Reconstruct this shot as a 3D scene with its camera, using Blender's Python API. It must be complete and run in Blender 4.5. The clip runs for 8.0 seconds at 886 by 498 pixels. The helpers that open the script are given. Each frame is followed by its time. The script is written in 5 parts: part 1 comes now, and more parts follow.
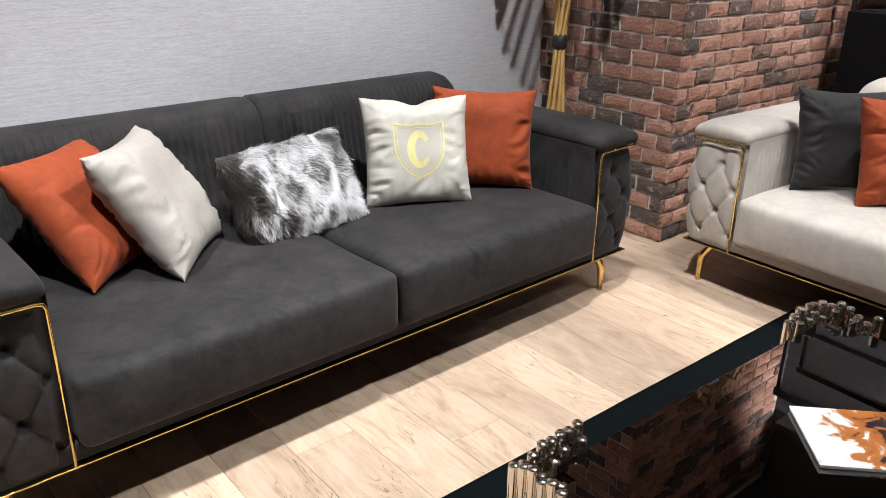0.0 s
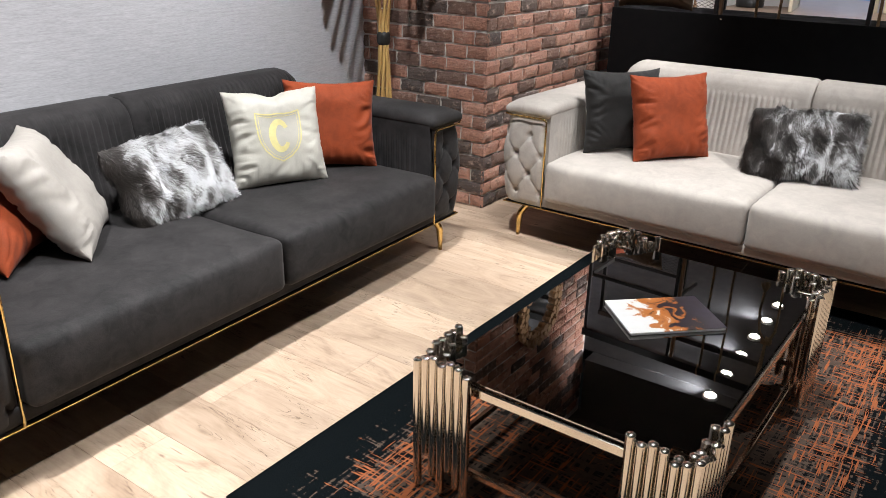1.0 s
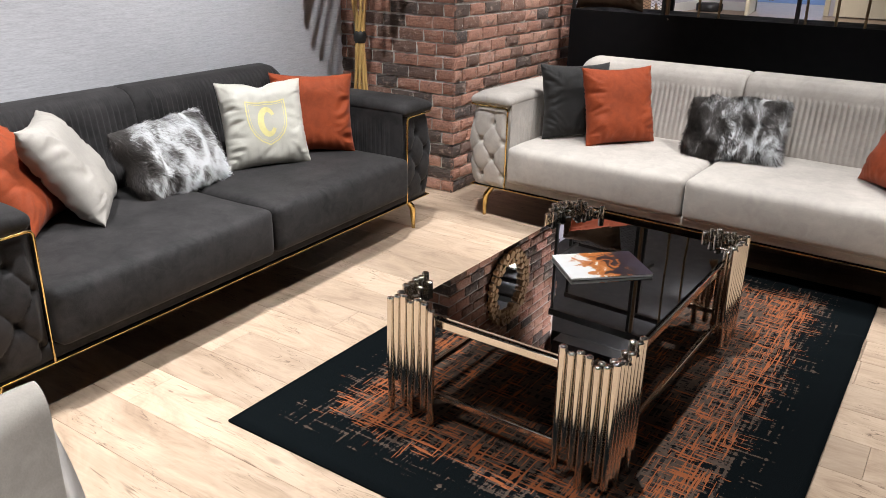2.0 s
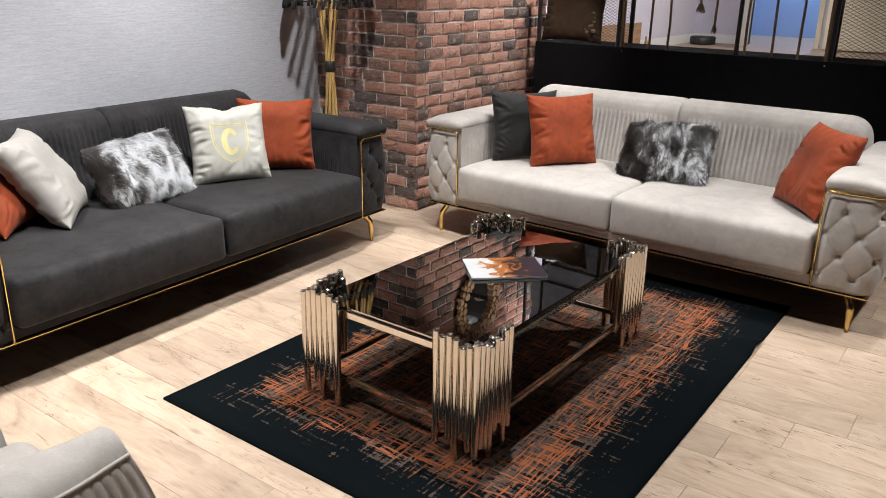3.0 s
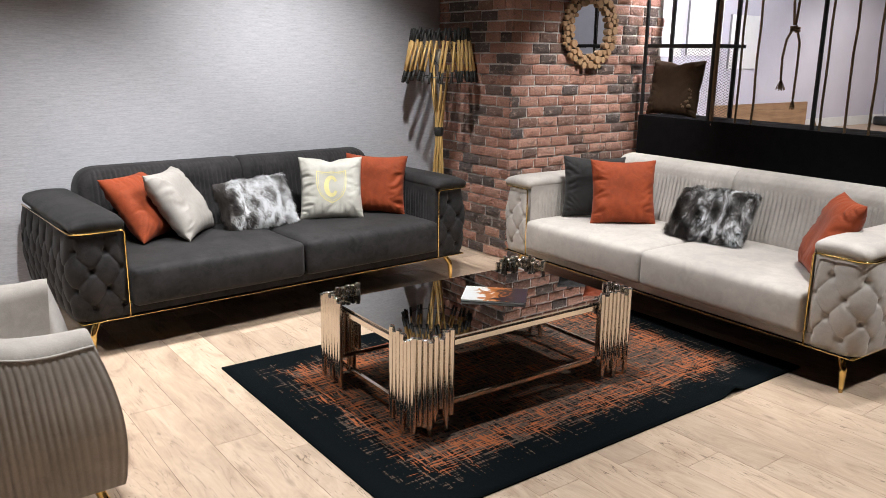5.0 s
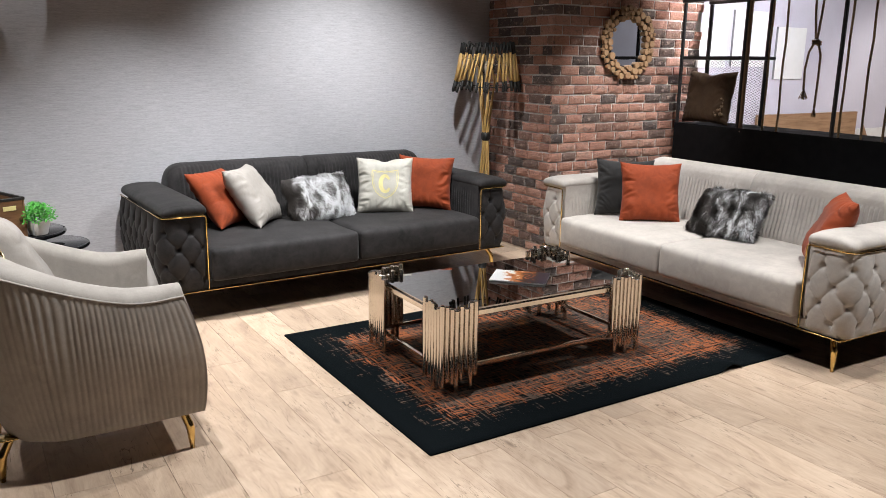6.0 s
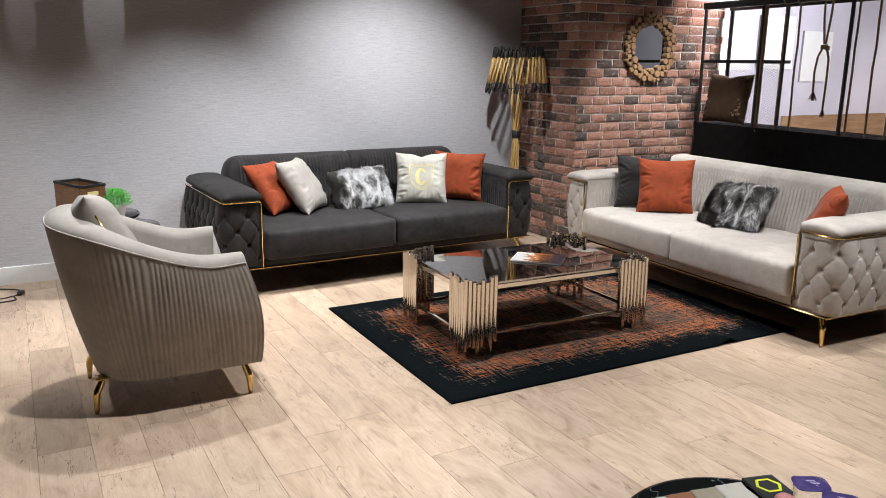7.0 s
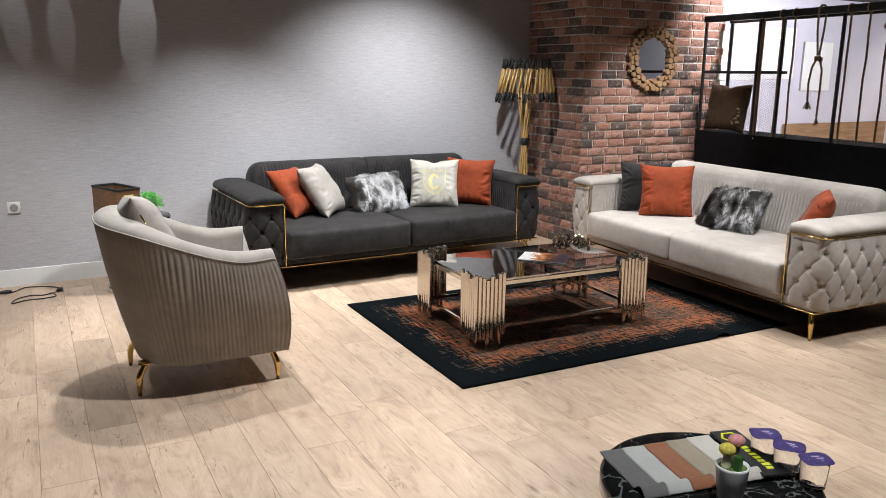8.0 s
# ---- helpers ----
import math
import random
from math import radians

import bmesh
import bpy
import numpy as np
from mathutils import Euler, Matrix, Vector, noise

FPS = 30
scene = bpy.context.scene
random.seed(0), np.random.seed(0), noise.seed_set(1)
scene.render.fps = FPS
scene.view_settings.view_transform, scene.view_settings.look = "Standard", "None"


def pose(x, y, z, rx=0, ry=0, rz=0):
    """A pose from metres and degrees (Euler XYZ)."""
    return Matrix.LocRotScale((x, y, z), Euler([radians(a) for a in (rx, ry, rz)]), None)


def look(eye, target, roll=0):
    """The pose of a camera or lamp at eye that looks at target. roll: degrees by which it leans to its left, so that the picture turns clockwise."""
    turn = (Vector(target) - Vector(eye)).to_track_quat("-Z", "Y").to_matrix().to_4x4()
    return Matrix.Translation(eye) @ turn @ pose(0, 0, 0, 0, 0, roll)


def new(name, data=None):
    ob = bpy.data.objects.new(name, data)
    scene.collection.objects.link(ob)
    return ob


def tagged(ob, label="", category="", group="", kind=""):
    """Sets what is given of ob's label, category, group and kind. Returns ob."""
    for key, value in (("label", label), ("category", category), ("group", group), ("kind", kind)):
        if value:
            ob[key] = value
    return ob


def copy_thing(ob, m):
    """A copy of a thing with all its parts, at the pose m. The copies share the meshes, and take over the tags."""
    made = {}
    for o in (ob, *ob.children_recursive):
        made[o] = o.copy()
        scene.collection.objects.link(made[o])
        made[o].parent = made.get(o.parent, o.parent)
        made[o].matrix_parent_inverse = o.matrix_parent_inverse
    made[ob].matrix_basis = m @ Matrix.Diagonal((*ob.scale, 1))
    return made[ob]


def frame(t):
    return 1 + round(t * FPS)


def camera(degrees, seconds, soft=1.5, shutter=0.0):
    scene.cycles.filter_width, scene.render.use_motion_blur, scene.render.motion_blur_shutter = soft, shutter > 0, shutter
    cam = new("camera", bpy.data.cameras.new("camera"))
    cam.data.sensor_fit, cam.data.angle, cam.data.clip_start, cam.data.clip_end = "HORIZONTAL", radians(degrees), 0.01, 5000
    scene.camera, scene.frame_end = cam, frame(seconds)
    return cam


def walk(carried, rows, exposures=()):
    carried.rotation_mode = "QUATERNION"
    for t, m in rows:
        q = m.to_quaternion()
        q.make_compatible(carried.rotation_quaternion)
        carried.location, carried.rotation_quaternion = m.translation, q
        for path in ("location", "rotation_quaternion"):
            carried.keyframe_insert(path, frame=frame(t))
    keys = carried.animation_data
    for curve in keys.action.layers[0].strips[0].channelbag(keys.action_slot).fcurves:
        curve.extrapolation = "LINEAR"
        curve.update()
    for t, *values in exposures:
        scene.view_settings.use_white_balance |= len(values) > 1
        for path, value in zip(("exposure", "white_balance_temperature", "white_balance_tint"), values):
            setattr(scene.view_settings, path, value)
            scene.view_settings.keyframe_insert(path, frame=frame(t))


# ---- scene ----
from mathutils.bvhtree import BVHTree

cam = camera(58.8, 8.0, soft=0.85)
PATH = [
    (0, (0.065, -0.05, 1.416), (1.243, 1.381, 0.665), 0.7),
    (0.5, (-0.199, -0.115, 1.456), (1.203, 1.101, 0.71), 1.2),
    (1, (-0.434, -0.234, 1.461), (1.081, 0.84, 0.716), 1.1),
    (1.5, (-0.639, -0.33, 1.449), (0.907, 0.705, 0.714), 1.1),
    (2.8, (-0.811, -0.949, 1.483), (0.731, 0.129, 0.806), 1.0),
    (3, (-0.797, -1.066, 1.485), (0.73, 0.048, 0.831), 0.9),
    (3.5, (-0.715, -1.363, 1.503), (0.739, -0.128, 0.903), 0.6),
    (4, (-0.683, -1.668, 1.507), (0.678, -0.306, 0.968), 0.8),
    (4.5, (-0.611, -1.939, 1.489), (0.644, -0.464, 0.986), 0.7),
    (5.8, (-0.735, -2.695, 1.523), (0.314, -1.057, 1.059), 0.8),
    (6, (-0.799, -2.794, 1.517), (0.225, -1.139, 1.056), 0.7),
    (6.5, (-0.937, -3.045, 1.527), (0.026, -1.354, 1.067), 0.7),
    (7, (-0.992, -3.296, 1.53), (-0.062, -1.586, 1.072), 0.7),
    (7.5, (-1.072, -3.501, 1.551), (-0.157, -1.782, 1.093), 0.7),
    (8, (-1.154, -3.583, 1.554), (-0.247, -1.856, 1.115), 0.6),
]
walk(cam, [(t, look(eye, target, roll)) for t, eye, target, roll in PATH])

# ---- world, lamps ----
CEIL = 2.95
world = bpy.data.worlds.new("world")
scene.world = world
world.use_nodes = True
world.node_tree.nodes["Background"].inputs["Color"].default_value = (0.9, 0.92, 1.0, 1)
world.node_tree.nodes["Background"].inputs["Strength"].default_value = 0.005


def spot(eye, target, watts, cone, blend=0.5, size=0.04, colour=(0.97, 0.985, 1.0)):
    data = bpy.data.lights.new("spot_or_fill_beam", "SPOT")
    data.energy, data.spot_size, data.spot_blend, data.shadow_soft_size, data.color = watts, radians(cone), blend, size, colour
    ob = new("spot_or_fill_beam", data)
    ob.matrix_world = look(eye, target)
    return ob


# unbuilt ceiling lamps: some follow the shadows, others are added to lift dim areas
SPOTS_AND_FILLS = [
    ((1.75, 1.4, CEIL - 0.16), (1.75, 2.45, 0.55), 370, 94, 0.95),
    ((0.30, 1.40, CEIL - 0.16), (0.20, 2.20, 0.05), 350, 78, 1.0),
    ((3.35, 0.65, CEIL - 0.16), (3.90, 2.06, 0.60), 230, 47, 0.85),
    ((4.30, 1.40, CEIL - 0.16), (4.35, 2.02, 0.80), 85, 58, 0.9),
    ((1.7, 0.5, CEIL - 0.16), (1.6, 0.4, 0.0), 300, 92, 0.6),
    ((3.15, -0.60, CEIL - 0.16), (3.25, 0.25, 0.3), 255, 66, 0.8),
    # fill added for the back of the beige sofa
    ((2.95, 1.0, CEIL - 0.16), (3.3, 1.10, 0.4), 200, 54, 0.9),
    ((-0.35, 1.1, CEIL - 0.16), (-0.5, 0.55, 0.2), 210, 74, 0.6),
    ((1.0, -1.65, CEIL - 0.16), (1.0, -1.65, 0.0), 200, 68, 0.9),
    ((-0.2, -0.3, CEIL - 0.16), (-0.55, -0.25, 0.0), 230, 72, 0.7),
    ((2.9, -1.7, CEIL - 0.16), (2.8, -1.5, 0.0), 245, 70, 0.8),
    ((-0.25, -3.05, CEIL - 0.16), (0.3, -2.35, 0.6), 145, 56, 0.8),
    ((-1.6, 1.35, CEIL - 0.16), (-1.2, 1.95, 0.0), 265, 78, 0.95),
    ((-1.5, -1.5, CEIL - 0.16), (-1.35, -1.5, 0.0), 100, 70, 0.9),
]
for eye, target, watts, cone, blend in SPOTS_AND_FILLS:
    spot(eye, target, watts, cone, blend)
# narrow accent beams that graze the grey wall
for x, w, lean, cone, z in ((-1.22, 14, 0.06, 10, 1.82), (-0.88, 12, 0.0, 10, 1.82), (-0.30, 24, -0.06, 15, 1.94)):
    spot((x, 2.42, CEIL - 0.1), (x + lean, 2.80, z), w, cone, 0.12, 0.006)
# ceiling spots of the raised room behind the screen
ROOM_SPOTS = [(4.75 + 0.38 * k, 1.02, 2.40) for k in range(6)]
for k, eye in enumerate(ROOM_SPOTS):
    if k % 2 == 0:
        spot(eye, (eye[0] + 1.0, 2.98, 1.6), 150, 110, 0.6, 0.05, (0.95, 0.95, 1.0))
# added lamps without fixtures: they brighten the far walls, doorway floor and blue room
spot((7.6, -1.6, 2.40), (10.9, -2.2, 1.5), 160, 120, 0.6, 0.05, (0.95, 0.96, 1.0))
spot((8.6, -4.3, 2.40), (10.9, -4.9, 1.5), 40, 130, 0.6, 0.05, (0.95, 0.96, 1.0))
spot((9.0, 1.2, 2.40), (9.6, 2.4, 0.65), 90, 120, 0.6, 0.05, (1.0, 0.95, 0.9))
spot((12.3, 1.6, 2.40), (12.3, 2.2, 0.65), 110, 140, 0.6, 0.05, (0.6, 0.75, 1.0))


# ---- materials ----
class Nodes:
    """Small helper to write node trees."""

    def __init__(self, name):
        self.mat = bpy.data.materials.new(name)
        self.mat.use_nodes = True
        self.tree = self.mat.node_tree
        self.bsdf = self.tree.nodes["Principled BSDF"]
        self.coord = self.tree.nodes.new("ShaderNodeTexCoord").outputs["Object"]

    def put(self, socket, value):
        if isinstance(value, bpy.types.NodeSocket):
            self.tree.links.new(value, socket)
        elif isinstance(value, tuple) and len(value) == 3 and socket.type == "RGBA":
            socket.default_value = (*value, 1)
        else:
            socket.default_value = value

    def scaled(self, scale, offset=None, rot=None):
        n = self.tree.nodes.new("ShaderNodeMapping")
        self.put(n.inputs["Vector"], self.coord)
        self.put(n.inputs["Scale"], scale)
        if offset is not None:
            self.put(n.inputs["Location"], offset)
        if rot is not None:
            self.put(n.inputs["Rotation"], rot)
        return n.outputs[0]

    def noise(self, scale, detail=3.0, vector=None, rough=0.5, distort=0.0):
        n = self.tree.nodes.new("ShaderNodeTexNoise")
        self.put(n.inputs["Vector"], self.coord if vector is None else vector)
        n.inputs["Scale"].default_value = scale
        n.inputs["Detail"].default_value = detail
        n.inputs["Roughness"].default_value = rough
        n.inputs["Distortion"].default_value = distort
        return n.outputs["Fac"]

    def voronoi(self, scale, vector=None):
        n = self.tree.nodes.new("ShaderNodeTexVoronoi")
        self.put(n.inputs["Vector"], self.coord if vector is None else vector)
        n.inputs["Scale"].default_value = scale
        return n.outputs["Distance"]

    def math(self, op, a, b=0.0, clamp=False):
        n = self.tree.nodes.new("ShaderNodeMath")
        n.operation, n.use_clamp = op, clamp
        self.put(n.inputs[0], a)
        self.put(n.inputs[1], b)
        return n.outputs[0]

    def span(self, value, low, high, to_low=0.0, to_high=1.0):
        n = self.tree.nodes.new("ShaderNodeMapRange")
        for k, v in enumerate((value, low, high, to_low, to_high)):
            self.put(n.inputs[k], v)
        return n.outputs[0]

    def mix(self, fac, a, b):
        n = self.tree.nodes.new("ShaderNodeMix")
        n.data_type = "RGBA"
        self.put(n.inputs[0], fac)
        self.put(n.inputs[6], a)
        self.put(n.inputs[7], b)
        return n.outputs[2]

    def ramp(self, fac, stops, constant=False):
        n = self.tree.nodes.new("ShaderNodeValToRGB")
        self.put(n.inputs[0], fac)
        el = n.color_ramp.elements
        while len(el) < len(stops):
            el.new(0.5)
        for e, (p, c) in zip(el, stops):
            e.position, e.color = p, (*c, 1)
        if constant:
            n.color_ramp.interpolation = "CONSTANT"
        return n.outputs[0]

    def random(self):
        return self.tree.nodes.new("ShaderNodeObjectInfo").outputs["Random"]

    def island(self):
        return self.tree.nodes.new("ShaderNodeNewGeometry").outputs["Random Per Island"]

    def xyz(self, vector=None):
        n = self.tree.nodes.new("ShaderNodeSeparateXYZ")
        self.put(n.inputs[0], self.coord if vector is None else vector)
        return n.outputs

    def bump(self, height, strength=0.2, distance=0.01):
        n = self.tree.nodes.new("ShaderNodeBump")
        self.put(n.inputs["Height"], height)
        n.inputs["Strength"].default_value = strength
        n.inputs["Distance"].default_value = distance
        self.tree.links.new(n.outputs[0], self.bsdf.inputs["Normal"])

    def done(self, colour, rough=0.6, metal=0.0, **more):
        self.put(self.bsdf.inputs["Base Color"], colour)
        self.put(self.bsdf.inputs["Roughness"], rough)
        self.put(self.bsdf.inputs["Metallic"], metal)
        if "sheen" in more:
            self.put(self.bsdf.inputs["Sheen Weight"], more["sheen"])
            self.put(self.bsdf.inputs["Sheen Roughness"], 0.45)
        if "coat" in more:
            self.put(self.bsdf.inputs["Coat Weight"], more["coat"])
        if "spec" in more:
            self.put(self.bsdf.inputs["Specular IOR Level"], more["spec"])
        if "clear" in more:
            self.put(self.bsdf.inputs["Transmission Weight"], more["clear"])
        if "glow" in more:
            self.put(self.bsdf.inputs["Emission Color"], more["glow"][0])
            self.put(self.bsdf.inputs["Emission Strength"], more["glow"][1])
        return self.mat


def shade(c, k):
    return tuple(min(1.0, v * k) for v in c)


def velvet(name, c, vary=0.22, sheen=0.25, rough=0.75):
    n = Nodes(name)
    big = n.noise(5, 4, distort=0.6)
    fine = n.noise(240, 2)
    f = n.math("ADD", n.math("MULTIPLY", big, 0.75), n.math("MULTIPLY", fine, 0.25))
    brush = n.noise(17, 5, rough=0.65, distort=1.0)
    f = n.math("ADD", n.math("MULTIPLY", f, 0.6), n.math("MULTIPLY", brush, 0.4))
    n.bump(n.math("ADD", fine, n.math("MULTIPLY", brush, 0.6)), 0.22, 0.002)
    return n.done(n.mix(n.span(f, 0.38, 0.62), shade(c, 1 - vary), shade(c, 1 + vary)), rough, sheen=sheen, spec=0.25)


def plain(name, c, rough=0.5, metal=0.0, vary=0.12, scale=12, bump=0.05, **more):
    n = Nodes(name)
    a, b = n.noise(scale, 4), n.noise(scale * 14, 2)
    f = n.math("ADD", n.math("MULTIPLY", a, 0.65), n.math("MULTIPLY", b, 0.35))
    if bump:
        n.bump(b, bump, 0.003)
    r = n.span(a, 0.3, 0.7, max(0.0, rough * 0.8), min(1.0, rough * 1.2))
    return n.done(n.mix(n.span(f, 0.35, 0.65), shade(c, 1 - vary), shade(c, 1 + vary)), r, metal, **more)


def wallpaper():
    n = Nodes("grasscloth_wallpaper")
    fine = n.noise(1.0, 3, n.scaled((38, 38, 420)))
    mid = n.noise(1.0, 3, n.scaled((9, 9, 120)))
    big = n.noise(1.3, 3)
    f = n.math("ADD", n.math("MULTIPLY", fine, 0.5), n.math("ADD", n.math("MULTIPLY", mid, 0.4), n.math("MULTIPLY", big, 0.1)))
    n.bump(fine, 0.15, 0.002)
    return n.done(n.ramp(n.span(f, 0.34, 0.66), [(0, (0.345, 0.335, 0.35)), (0.5, (0.44, 0.43, 0.45)), (1, (0.525, 0.515, 0.535))]), 0.7, spec=0.3)


def plank_wood():
    n = Nodes("oak_laminate")
    r = n.random()
    shift = n.tree.nodes.new("ShaderNodeCombineXYZ")
    n.put(shift.inputs[0], n.math("MULTIPLY", r, 37.0))
    n.put(shift.inputs[1], n.math("MULTIPLY", r, 91.0))
    grain = n.noise(1.0, 4, n.scaled((70, 3.0, 10), shift.outputs[0]), 0.65, 1.2)
    cloud = n.noise(1.0, 5, n.scaled((8, 2.8, 4), shift.outputs[0]), 0.68, 1.6)
    crack = n.noise(1.0, 3, n.scaled((26, 3.2, 4), shift.outputs[0]), 0.65, 2.2)
    f = n.math("ADD", n.math("MULTIPLY", grain, 0.26), n.math("MULTIPLY", cloud, 0.74))
    base = n.ramp(n.span(f, 0.30, 0.70), [(0, (0.30, 0.208, 0.148)), (0.35, (0.46, 0.340, 0.247)), (0.68, (0.55, 0.420, 0.315)), (1, (0.62, 0.488, 0.372))])
    tone = n.mix(n.span(r, 0, 1), (0.80, 0.785, 0.775), (1.07, 1.055, 1.04))
    m = n.tree.nodes.new("ShaderNodeMix")
    m.data_type, m.blend_type = "RGBA", "MULTIPLY"
    m.inputs[0].default_value = 1.0
    n.put(m.inputs[6], base)
    n.put(m.inputs[7], tone)
    split = n.span(n.math("ABSOLUTE", n.math("SUBTRACT", n.noise(1.0, 3, n.scaled((17, 1.7, 4), shift.outputs[0]), 0.6, 1.6), 0.5)), 0.0, 0.009, 0.85, 0.0)
    where = n.span(n.noise(1.0, 2, n.scaled((5, 2.4, 3), shift.outputs[0])), 0.50, 0.57)
    knot = n.voronoi(1.0, n.scaled((6.5, 2.1, 4), shift.outputs[0]))
    knots = n.math("MULTIPLY", n.span(knot, 0.03, 0.11, 0.7, 0.0), n.span(n.noise(1.0, 2, n.scaled((3, 1.1, 3), shift.outputs[0])), 0.48, 0.55))
    dark = n.math("MAXIMUM", knots, n.math("MAXIMUM", n.span(crack, 0.672, 0.70, 0.0, 0.6), n.math("MULTIPLY", split, where)))
    n.bump(grain, 0.05, 0.002)
    return n.done(n.mix(dark, m.outputs[2], (0.10, 0.06, 0.035)), n.span(cloud, 0.3, 0.7, 0.36, 0.5), spec=0.4)


def brick_clay():
    n = Nodes("burnt_clay_brick")
    r = n.random()
    shift = n.tree.nodes.new("ShaderNodeCombineXYZ")
    n.put(shift.inputs[0], n.math("MULTIPLY", r, 53.0))
    n.put(shift.inputs[2], n.math("MULTIPLY", r, 29.0))
    tone = n.ramp(r, [(0.0, (0.105, 0.088, 0.082)), (0.20, (0.15, 0.112, 0.097)), (0.33, (0.28, 0.158, 0.120)), (0.45, (0.43, 0.215, 0.155)),
                      (0.62, (0.52, 0.270, 0.198)), (0.82, (0.58, 0.330, 0.250)), (1.0, (0.46, 0.225, 0.160))])
    soot = n.noise(1.0, 5, n.scaled((13, 13, 22), shift.outputs[0]), 0.6, 0.9)
    fine = n.noise(85, 4, rough=0.7)
    chalk = n.noise(1.0, 5, n.scaled((24, 24, 34), shift.outputs[0]), 0.65, 0.5)
    col = n.mix(n.span(soot, 0.54, 0.72, 0.0, 0.8), tone, (0.10, 0.076, 0.067))
    col = n.mix(n.span(fine, 0.32, 0.55, 0.40, 0.0), col, (0.16, 0.085, 0.064))
    col = n.mix(n.span(chalk, 0.55, 0.72, 0.0, 0.6), col, (0.64, 0.47, 0.385))
    n.bump(n.math("ADD", fine, n.math("MULTIPLY", chalk, 1.6)), 0.9, 0.010)
    return n.done(col, 0.85, spec=0.25)


def rug_weave():
    """Black border with a frayed, cross-hatched rust field. The rug's centre is its origin."""
    n = Nodes("woven_rug")
    x, y, _ = n.xyz()
    ax, ay = n.math("ABSOLUTE", x), n.math("ABSOLUTE", y)
    dx, dy = n.math("SUBTRACT", RUG_X / 2, ax), n.math("SUBTRACT", RUG_Y / 2, ay)
    deep = n.math("MINIMUM", dx, dy)
    patch = n.span(n.noise(3.6, 3), 0.34, 0.66, 0.035, -0.035)
    calm = n.math("ADD", n.span(deep, 0.26, 0.50, 0.008, 0.075), patch)

    def dashes(scale, shift, far, near):
        """Threads along one axis, thinning out towards the rug's edges."""
        v = n.noise(1.0, 2, n.scaled(scale, shift), 0.6)
        want = n.math("MAXIMUM", n.span(far, 0.06, 0.30, 0.80, 0.545), n.span(near, 0.15, 0.25, 0.80, 0.545))
        return n.math("GREATER_THAN", v, n.math("ADD", want, calm))
    along = dashes((7.5, 105, 1), (0, 0, 0), dx, dy)
    across = dashes((105, 7.5, 1), (4, 2, 0), dy, dx)
    lines = n.math("MAXIMUM", along, across)
    fray = n.math("MULTIPLY", n.noise(1.0, 2, n.scaled((5, 70, 1), (7, 3, 0))), n.noise(1.0, 2, n.scaled((70, 5, 1), (2, 8, 0))))
    ground = n.math("GREATER_THAN", deep, n.span(fray, 0.14, 0.36, 0.10, 0.42))
    gap = n.math("GREATER_THAN", n.math("MINIMUM", n.noise(1.0, 2, n.scaled((9, 75, 1), (3, 1, 0))), n.noise(1.0, 2, n.scaled((75, 9, 1), (1, 5, 0)))), 0.50)
    rust = n.mix(n.noise(90, 2), (0.23, 0.070, 0.027), (0.36, 0.122, 0.050))
    brown = n.mix(n.noise(60, 2), (0.050, 0.037, 0.030), (0.115, 0.082, 0.063))
    brown = n.mix(gap, brown, (0.022, 0.019, 0.018))
    pile = n.noise(420, 2)
    border = n.mix(pile, (0.0022, 0.0032, 0.0038), (0.006, 0.008, 0.009))
    n.bump(pile, 0.4, 0.004)
    return n.done(n.mix(lines, n.mix(ground, border, brown), rust), 1.0, spec=0.03)


def fur(name, low, high, ends):
    """Mottled fur: broad dark and white patches drawn out along the hair, darker towards one end."""
    n = Nodes(name)
    x, _, _ = n.xyz()
    blot = n.noise(1.0, 3, n.scaled((15, 10, 9)), 0.6, 0.9)
    f = n.math("ADD", n.math("SUBTRACT", n.math("MULTIPLY", blot, 1.35), 0.28), n.math("MULTIPLY", n.island(), 0.22))
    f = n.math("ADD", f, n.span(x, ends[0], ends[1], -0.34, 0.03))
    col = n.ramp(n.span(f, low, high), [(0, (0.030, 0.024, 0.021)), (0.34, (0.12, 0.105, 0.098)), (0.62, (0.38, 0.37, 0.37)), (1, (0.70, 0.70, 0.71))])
    return n.done(col, 0.5, spec=0.4)


def walnut(name, c1, c2, along=(3, 60, 60)):
    n = Nodes(name)
    g = n.noise(1.0, 4, n.scaled(along), 0.6, 0.8)
    b = n.noise(4, 3)
    f = n.math("ADD", n.math("MULTIPLY", g, 0.7), n.math("MULTIPLY", b, 0.3))
    n.bump(g, 0.1, 0.003)
    return n.done(n.mix(n.span(f, 0.33, 0.67), c1, c2), 0.5)


def cover_art():
    n = Nodes("magazine_cover")
    x, y, _ = n.xyz()
    blot = n.noise(14, 5, distort=1.2)
    f = n.math("ADD", n.math("MULTIPLY", x, 3.0), n.math("MULTIPLY", blot, 1.3))
    col = n.ramp(n.span(f, 0.1, 1.25), [(0, (0.80, 0.80, 0.80)), (0.32, (0.78, 0.76, 0.74)), (0.37, (0.52, 0.19, 0.05)), (0.50, (0.42, 0.13, 0.03)), (0.56, (0.022, 0.016, 0.020)), (1, (0.035, 0.026, 0.042))])
    return n.done(col, 0.3, spec=0.5)


def marble_black():
    n = Nodes("black_marble_top")
    v = n.noise(3, 4, distort=2.0)
    vein = n.span(n.math("ABSOLUTE", n.math("SUBTRACT", v, 0.5)), 0.0, 0.008, 0.45, 0.0)
    return n.done(n.mix(vein, (0.008, 0.009, 0.009), (0.35, 0.38, 0.37)), 0.06)


